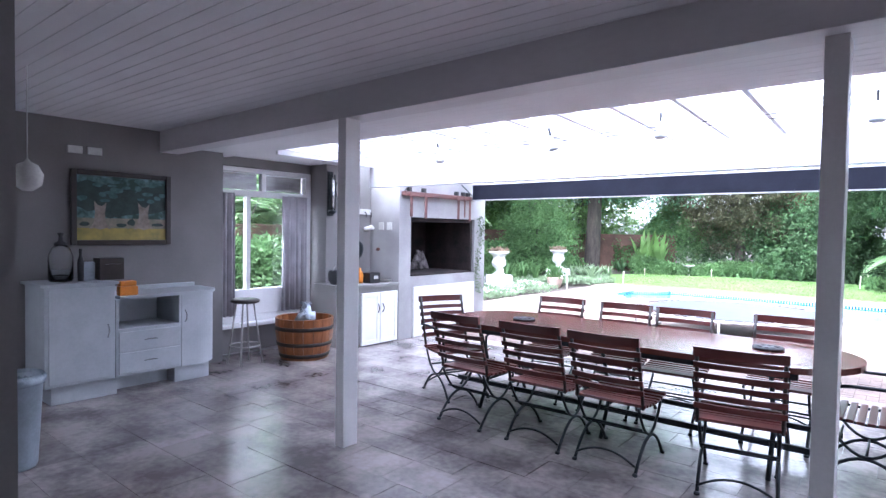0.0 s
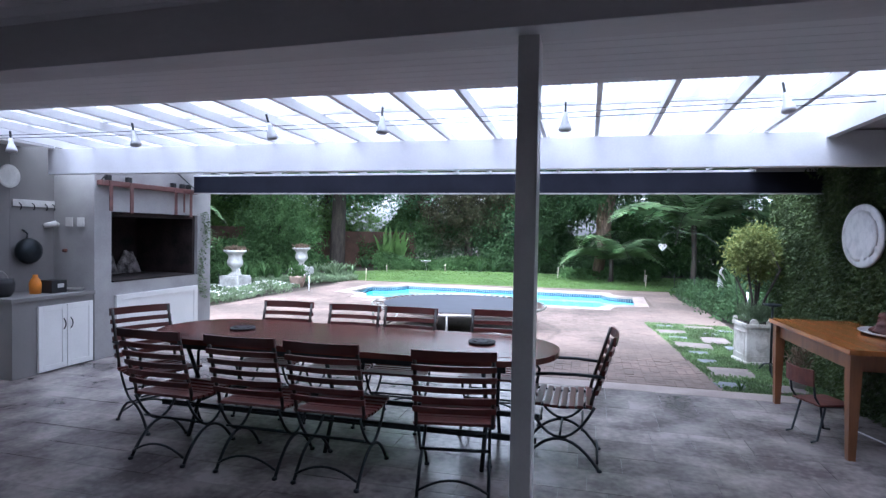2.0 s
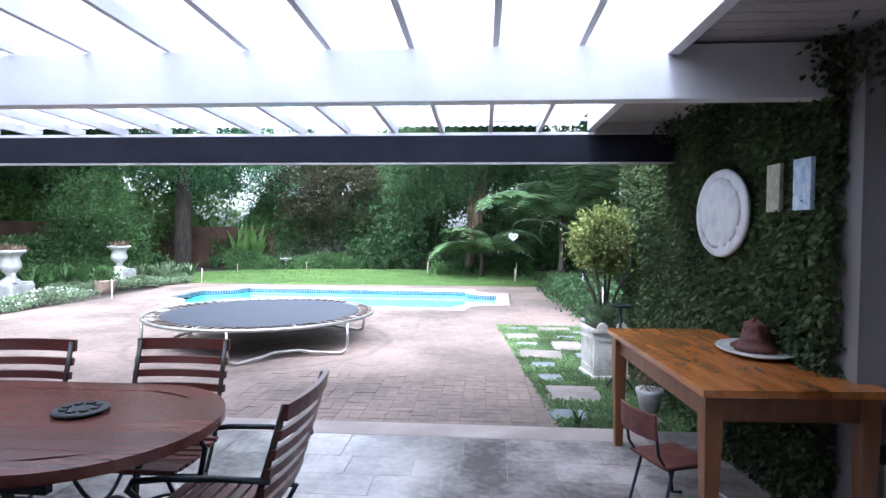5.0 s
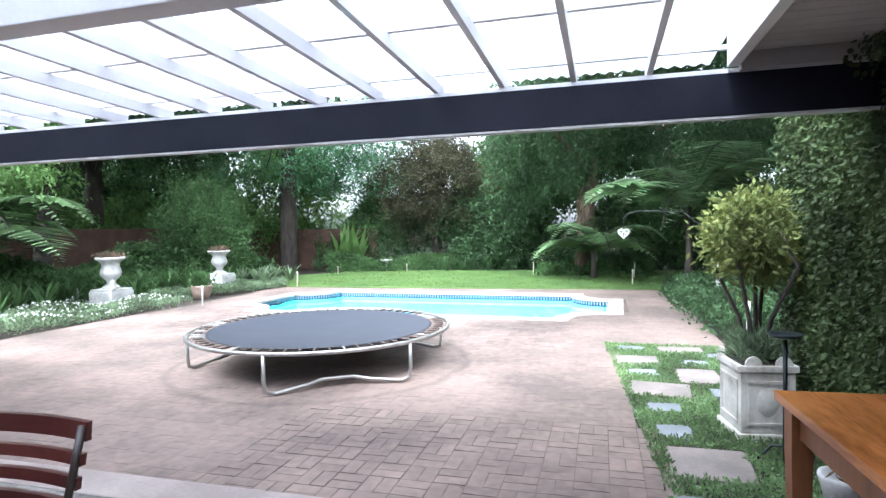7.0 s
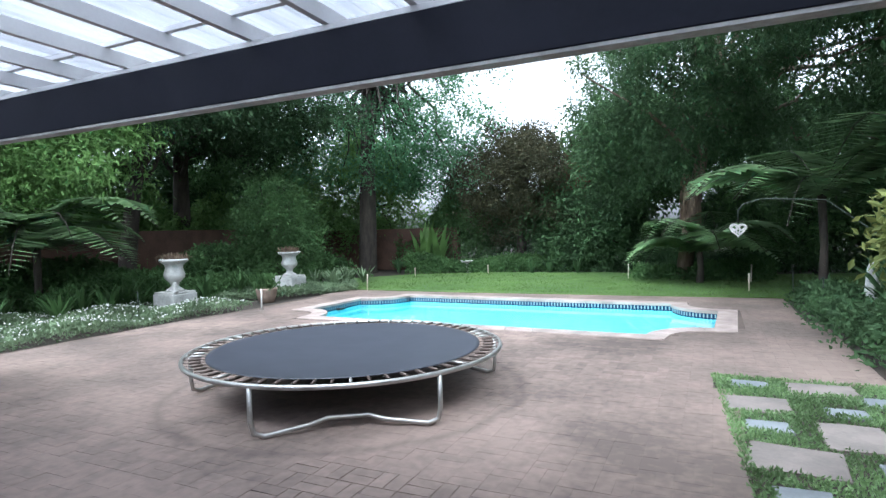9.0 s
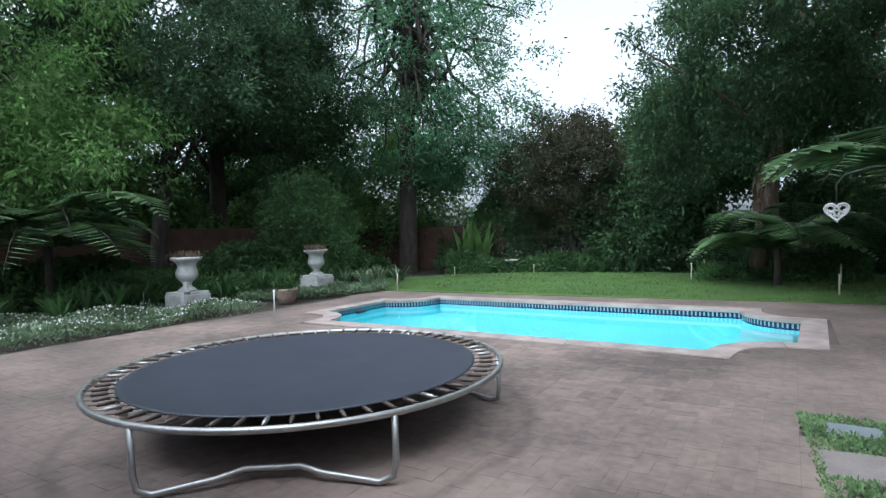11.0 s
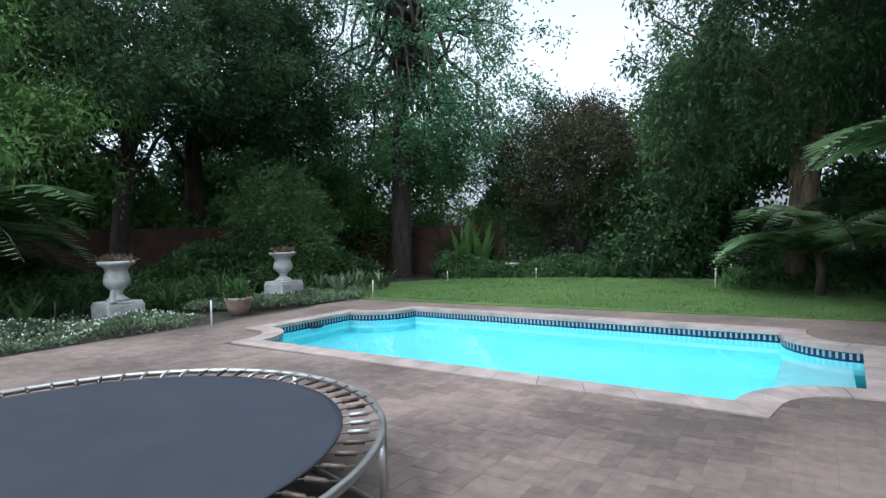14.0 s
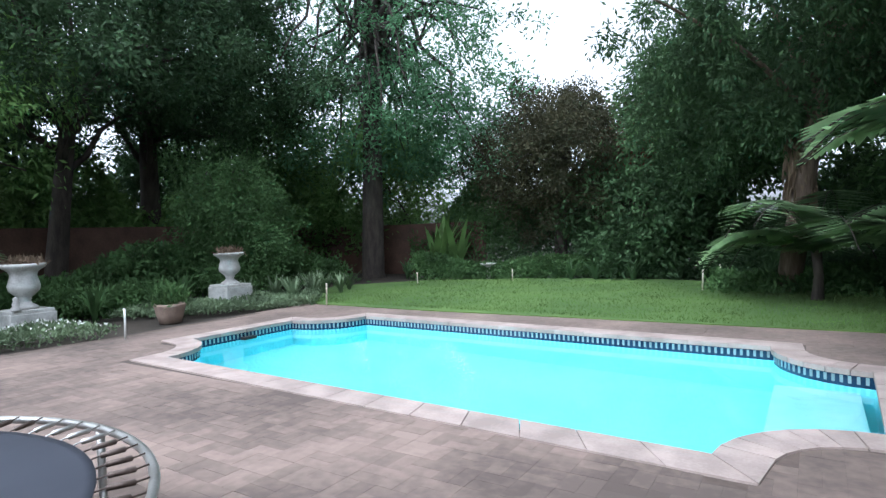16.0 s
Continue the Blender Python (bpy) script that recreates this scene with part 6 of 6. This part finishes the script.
bm = lathe(bmesh.new(), [(0.1, 0.0), (0.12, 0.04), (0.1, 0.09), (0.07, 0.13), (0.055, 0.17), (0.035, 0.2), (0.05, 0.24), (0.0, 0.23)], 26)
for v in bm.verts:
    v.co += Vector((noise.noise(v.co * 22), noise.noise(v.co * 22 + Vector((7, 0, 0))), noise.noise(v.co * 22 + Vector((0, 7, 0))))) * 0.07
ob = part("plastic_bag", bm, M_BAG)
ob.matrix_basis = pose(-5.25, 4.33, 0.44)
tagged(ob, "crumpled clear plastic bag in the barrel", "bag")
stl = thing("bar_stool", pose(-5.46, 3.62, 0), "round-seated grey metal bar stool", "stool")
part("seat", lathe(bmesh.new(), [(0.0, 0.72), (0.15, 0.72), (0.165, 0.735), (0.165, 0.75), (0.14, 0.765), (0.0, 0.76)], 28), M_DARKFRAME, stl)
for k in range(4):
    a = radians(45 + 90 * k)
    part("leg", tube(bmesh.new(), [(0.10 * math.cos(a), 0.10 * math.sin(a), 0.72), (0.2 * math.cos(a), 0.2 * math.sin(a), 0.0)], 0.011), M_STEEL, stl)
part("foot_ring", tube(bmesh.new(), [(0.172 * math.cos(k * math.pi / 12), 0.172 * math.sin(k * math.pi / 12), 0.22) for k in range(24)], 0.008, 6, True), M_STEEL, stl)

# ---- outdoor kitchen ----
cnt = struct("counter", nb((-5.75, 4.9, 0.0, -5.16, 5.898, 0.80), (-5.78, 4.87, 0.801, -5.13, 5.898, 0.845), bevel=0.006), M_WALL, "plastered kitchen counter")
cup = thing("cupboard", pose(-5.158, 0, -0.05), "white panelled double cupboard under the counter", "cupboard")
for y0, y1, hy in ((5.17, 5.51, 5.47), (5.52, 5.86, 5.56)):
    d = part("door", nb((0, y0, 0.07, 0.02, y1, 0.78), bevel=0.003), M_WHITEDOOR, cup)
    for b in ((0.02, y0, 0.07, 0.03, y0 + 0.055, 0.78), (0.02, y1 - 0.055, 0.07, 0.03, y1, 0.78), (0.02, y0 + 0.055, 0.07, 0.03, y1 - 0.055, 0.13), (0.02, y0 + 0.055, 0.72, 0.03, y1 - 0.055, 0.78)):
        part("rail", nb(b, bevel=0.003), M_WHITEDOOR, d)
    part("handle", tube(bmesh.new(), arc((0.03, hy, 0.5), (0.03, hy, 0.62), (0.03, 0, 0), 6), 0.006, 6), M_BLACK, d)
wd = thing("wood_store_door", pose(-5.148, 0, -0.048), "wide white panelled door under the firebox", "door")
part("panel", nb((0, 6.2, 0.05, 0.02, 7.72, 0.80), bevel=0.003), M_WHITEDOOR, wd)
for b in ((0.02, 6.2, 0.05, 0.032, 6.28, 0.80), (0.02, 7.64, 0.05, 0.032, 7.72, 0.80), (0.02, 6.28, 0.05, 0.032, 7.64, 0.12), (0.02, 6.28, 0.73, 0.032, 7.64, 0.80)):
    part("rail", nb(b, bevel=0.003), M_WHITEDOOR, wd)
sh = thing("mantel_shelf", pose(-5.148, 0, -0.035), "mauve-brown timber plank hung above the firebox", "shelf")
part("plank", nb((0, 5.93, 2.135, 0.09, 7.66, 2.2), bevel=0.012), M_MANTEL, sh)
for y, w, drop in ((6.02, 0.05, 1.83), (6.34, 0.055, 1.81), (7.14, 0.05, 1.82), (7.32, 0.025, 1.86), (7.45, 0.05, 1.8)):
    st_ = part("strap", nb((0.092, y, drop, 0.104, y + w, 2.19), bevel=0.003), M_MANTEL, sh, "hanging leather strap")
    part("peg", nb((0.02, y, 2.2, 0.075, y + 0.06, 2.265), bevel=0.006), M_BLACK, sh)
part("chain", tube(bmesh.new(), [(0.05, 7.64, 2.2), (0.01, 7.15, 2.5)], 0.008, 6), M_BLACK, sh)
part("chain", tube(bmesh.new(), [(0.05, 5.95, 2.2), (0.01, 6.15, 2.36)], 0.008, 6), M_BLACK, sh)
rk = thing("hook_rack", pose(-5.745, 5.62, 1.86), "white painted coat hook rail on the kitchen wall", "hook rack")
part("board", nb((0, -0.25, -0.04, 0.02, 0.27, 0.04), bevel=0.004), M_CHINA, rk)
for y in (-0.18, -0.02, 0.14, 0.24):
    part("hook", tube(bmesh.new(), [(0.02, y, 0.0), (0.05, y, -0.02), (0.055, y, -0.06), (0.04, y, -0.075)], 0.006, 6), M_BLACK, rk)
ob = part("wall_plate", lathe(bmesh.new(), [(0.0, 0.0), (0.09, 0.0), (0.125, 0.02), (0.13, 0.03), (0.09, 0.012), (0.0, 0.01)], 32), M_CHINA)
ob.matrix_basis = pose(-5.745, 5.32, 2.15, 0, 90, 0)
tagged(ob, "round white plate hung on the kitchen wall", "plate")
sc2 = thing("wall_lantern", pose(-5.72, 5.11, 2.08), "tall black and silver metal wall lantern", "lantern")
part("back", nb((-0.03, -0.05, -0.3, -0.012, 0.05, 0.32), bevel=0.006), M_IRON, sc2)
for y in (-0.045, 0.045):
    part("rod", tube(bmesh.new(), [(0.02, y, -0.26), (0.05, y, 0.0), (0.02, y, 0.28)], 0.01, 6), M_IRON, sc2)
part("glass", lathe(bmesh.new(), [(0.03, -0.2), (0.035, 0.0), (0.03, 0.16), (0.015, 0.22), (0.0, 0.24)], 14, 0.03, 0), M_CHROME, sc2)
part("tray", lathe(bmesh.new(), [(0.02, -0.28), (0.06, -0.24), (0.055, -0.22), (0.0, -0.22)], 14, 0.03, 0), M_IRON, sc2)
for y in (0.0, 0.17):
    ob = part("socket", nb((-5.75 + 0.0, 0, 0, -5.735, 0.10, 0.11), bevel=0.003), M_CHINA)
    ob.matrix_basis = pose(-5.55 + y, 5.888, 1.60, 0, 0, -90) @ pose(5.75, 0, 0)
    tagged(ob, "white plastic wall socket beside the counter", "socket", "kitchen sockets")
ob = part("black_box", nb((-5.42, 5.43, 0.846, -5.25, 5.62, 0.99), bevel=0.004), M_BLACK)
part("sticker", nb((-5.249, 5.5, 0.905, -5.246, 5.58, 0.95)), M_CHINA, ob, "white paper sticker")
tagged(ob, "black plastic tool box on the counter", "box")
pan = thing("hanging_pot", pose(-5.745, 5.5, 1.31), "round dark iron pot hanging on the kitchen wall", "pot")
bm = lathe(bmesh.new(), [(0.0, 0.0), (0.09, 0.005), (0.14, 0.05), (0.15, 0.09), (0.13, 0.14), (0.07, 0.17), (0.0, 0.18)], 28)
ob = part("body", bm, M_IRON, pan)
ob.matrix_basis = pose(0, 0, 0, 0, 90, 0)
part("handle", tube(bmesh.new(), [(0.06, 0, 0.14), (0.05, 0.015, 0.2), (0.02, 0, 0.23), (0.0, 0, 0.24)], 0.01, 8), M_IRON, pan)
cm = thing("wall_camera", pose(-5.68, 5.888, 1.62), "white bullet camera on the kitchen wall", "camera")
part("mount", lathe(bmesh.new(), [(0.0, 0.0), (0.03, 0.0), (0.03, 0.012), (0.012, 0.02), (0.012, 0.07), (0.0, 0.07)], 16), M_CHINA, cm).matrix_basis = pose(0, 0, 0, 90, 0, 0)
part("barrel", lathe(bmesh.new(), [(0.0, -0.07), (0.03, -0.07), (0.034, -0.05), (0.034, 0.06), (0.0, 0.065)], 18), M_CHINA, cm).matrix_basis = pose(0, -0.09, 0.0, 0, 75, 20)
part("lens", lathe(bmesh.new(), [(0.0, -0.076), (0.024, -0.076), (0.026, -0.0705), (0.0, -0.0705)], 16), M_BLACK, cm).matrix_basis = pose(0, -0.09, 0.0, 0, 75, 20)
ob = part("mug", lathe(bmesh.new(), [(0.0, 0.0), (0.04, 0.0), (0.045, 0.1), (0.04, 0.1), (0.036, 0.01), (0.0, 0.01)], 20), M_CHINA)
ob.matrix_basis = pose(-5.46, 5.7, 0.846)
tagged(ob, "plain white mug on the kitchen counter", "mug")
ob = part("spice_bottle", lathe(bmesh.new(), [(0.055, 0), (0.06, 0.11), (0.045, 0.16), (0.025, 0.18), (0.025, 0.21), (0.0, 0.21)], 16), M_ORANGE)
ob.matrix_basis = pose(-5.4, 5.36, 0.846)
tagged(ob, "orange bottle on the kitchen counter", "bottle")
ob = part("metal_tray", lathe(bmesh.new(), [(0.0, 0.0), (0.09, 0.0), (0.12, 0.03), (0.115, 0.032), (0.085, 0.008), (0.0, 0.008)], 22), M_STEEL)
ob.matrix_basis = pose(-5.32, 5.76, 0.846)
tagged(ob, "shallow steel bowl on the counter", "bowl")
# heaps of ash against the back of the firebox
for y, h, r in ((6.5, 0.5, 0.24), (6.93, 0.4, 0.26), (7.38, 0.34, 0.24)):
    bm = lathe(bmesh.new(), [(r, 0.0), (r * 0.8, h * 0.35), (r * 0.5, h * 0.75), (r * 0.2, h * 0.97), (0.0, h)], 20)
    for v in bm.verts:
        v.co.x *= 0.4
        if v.co.z > 0.01:
            v.co += Vector((noise.noise(v.co * 9 + Vector((y, 0, 0))), noise.noise(v.co * 9), noise.noise(v.co * 9 + Vector((0, y, 4))))) * 0.05
    ob = part("ash_heap", bm, M_ASH)
    ob.matrix_basis = pose(-6.06, y, 0.931)
    tagged(ob, "pale grey heap of wood ash in the firebox", "ash", "ash heaps")
# creeper on the corner of the fireplace
crng = np.random.default_rng(77)
n = 480
cz = crng.uniform(0.55, 1.85, n)
cy = 7.84 + 0.06 * np.sin(cz * 5) + crng.normal(size=n) * 0.045
ob = leaves("creeper", crng, np.stack([-5.135 + crng.uniform(0, 0.04, n), cy, cz], 1), crng.normal(size=(n, 3)) * 0.7 + [0.4, 0, -0.4], 0.03, L_SILVER, None, 0.7)
tagged(ob, "thin creeper climbing the corner of the fireplace", "creeper", "", "stuff")
# pot and gourds on the counter
pt = thing("cooking_pot", pose(-5.45, 5.01, 0.846), "black iron pot with a hoop handle on the counter", "pot")
part("body", lathe(bmesh.new(), [(0.0, 0.0), (0.09, 0.0), (0.125, 0.06), (0.13, 0.14), (0.115, 0.19), (0.1, 0.19), (0.0, 0.17)], 24), M_BLACK, pt)
part("handle", tube(bmesh.new(), arc((0, -0.1, 0.15), (0, 0.1, 0.15), (0, 0, 0.12), 9), 0.006, 6), M_STEEL, pt)
ob = part("valve_knob", lathe(bmesh.new(), [(0.0, 0.0), (0.022, 0.0), (0.025, 0.012), (0.02, 0.04), (0.0, 0.042)], 16), M_RED)
ob.matrix_basis = pose(-5.55, 5.885, 1.31, 90, 0, 0)
tagged(ob, "small red valve knob on the kitchen wall", "knob")


# ---- floor tiles and paving bricks ----
def shared(name, parent, key, store, make, material):
    if key not in store:
        store[key] = part(name, make(), material, parent)
        return store[key]
    ob = new(name, store[key].data)
    ob.parent = parent
    return ob


def boxes(name, B, material, parent):
    """Many shallow blocks in one mesh: rows of x0, y0, z0, x1, y1, z1."""
    B = np.array(B)
    x0, y0, z0, x1, y1, z1 = B.T
    V = np.stack([np.stack(c, 1) for c in ((x0, y0, z0), (x1, y0, z0), (x1, y1, z0), (x0, y1, z0), (x0, y0, z1), (x1, y0, z1), (x1, y1, z1), (x0, y1, z1))], 1).reshape(-1, 3)
    f = np.array([(4, 5, 6), (4, 6, 7), (0, 1, 5), (0, 5, 4), (1, 2, 6), (1, 6, 5), (2, 3, 7), (2, 7, 6), (3, 0, 4), (3, 4, 7)])
    F = (np.arange(len(B))[:, None, None] * 8 + f[None]).reshape(-1, 3)
    ob = tris(name, V, F, material, parent)
    ob["kind"] = "stuff"
    return ob


store, far, rnd, count = {}, [], random.Random(3), 0
y = -2.55
while y < 6.5:
    h = rnd.choice((0.28, 0.34, 0.42))
    h = min(h, 6.53 - y)
    x = -5.74 - rnd.uniform(0, 0.3)
    while x < 3.2:
        w = rnd.choice((0.3, 0.42, 0.52, 0.62))
        zj = rnd.uniform(-0.0015, 0.0015)
        if -4.2 < x < 2.4 and 1.5 < y < 6.3 and count < 290:
            hh = round(h, 3)
            ob = shared("tile", floor, (w, hh), store, lambda: nb((0.0018, 0.0018, -0.012, w - 0.0018, hh - 0.0018, 0.0)), M_SLATE)
            ob.matrix_basis = pose(x, y, zj)
            count += 1
        else:
            far.append((x + 0.0018, y + 0.0018, -0.012, x + w - 0.0018, y + h - 0.0018, zj))
        x += w
    y += h
boxes("far_tiles", far, M_SLATE_J, floor)


def within(poly, x, y):
    c, j = False, len(poly) - 1
    for i in range(len(poly)):
        (ax, ay), (bx_, by_) = poly[i], poly[j]
        if (ay > y) != (by_ > y) and x < (bx_ - ax) * (y - ay) / (by_ - ay) + ax:
            c = not c
        j = i
    return c


store, far, side, count = {}, [], [], 0
hole, cell = pool_outline(0.26), 0.21
for i in range(int(10.9 / cell)):
    for k in range(int(12.2 / cell)):
        cx, cy = -7.6 + (i + 0.5) * cell, 6.83 + (k + 0.5) * cell
        if not within(PAVED, cx - 0.09, cy) or within(hole, cx, cy):
            continue
        flat = (i + k) % 2
        for s in (-1, 1):
            near = -0.9 < cx and cy < 8.45
            g = 0.0035 if near else 0.0007
            hw_, hd_ = (cell / 2 - g, cell / 4 - g) if flat else (cell / 4 - g, cell / 2 - g)
            bx, by = (cx, cy + s * cell / 4) if flat else (cx + s * cell / 4, cy)
            zj = rnd.uniform(-0.0015, 0.0015) * (1 if near else 0.6)
            if near and count < 295:
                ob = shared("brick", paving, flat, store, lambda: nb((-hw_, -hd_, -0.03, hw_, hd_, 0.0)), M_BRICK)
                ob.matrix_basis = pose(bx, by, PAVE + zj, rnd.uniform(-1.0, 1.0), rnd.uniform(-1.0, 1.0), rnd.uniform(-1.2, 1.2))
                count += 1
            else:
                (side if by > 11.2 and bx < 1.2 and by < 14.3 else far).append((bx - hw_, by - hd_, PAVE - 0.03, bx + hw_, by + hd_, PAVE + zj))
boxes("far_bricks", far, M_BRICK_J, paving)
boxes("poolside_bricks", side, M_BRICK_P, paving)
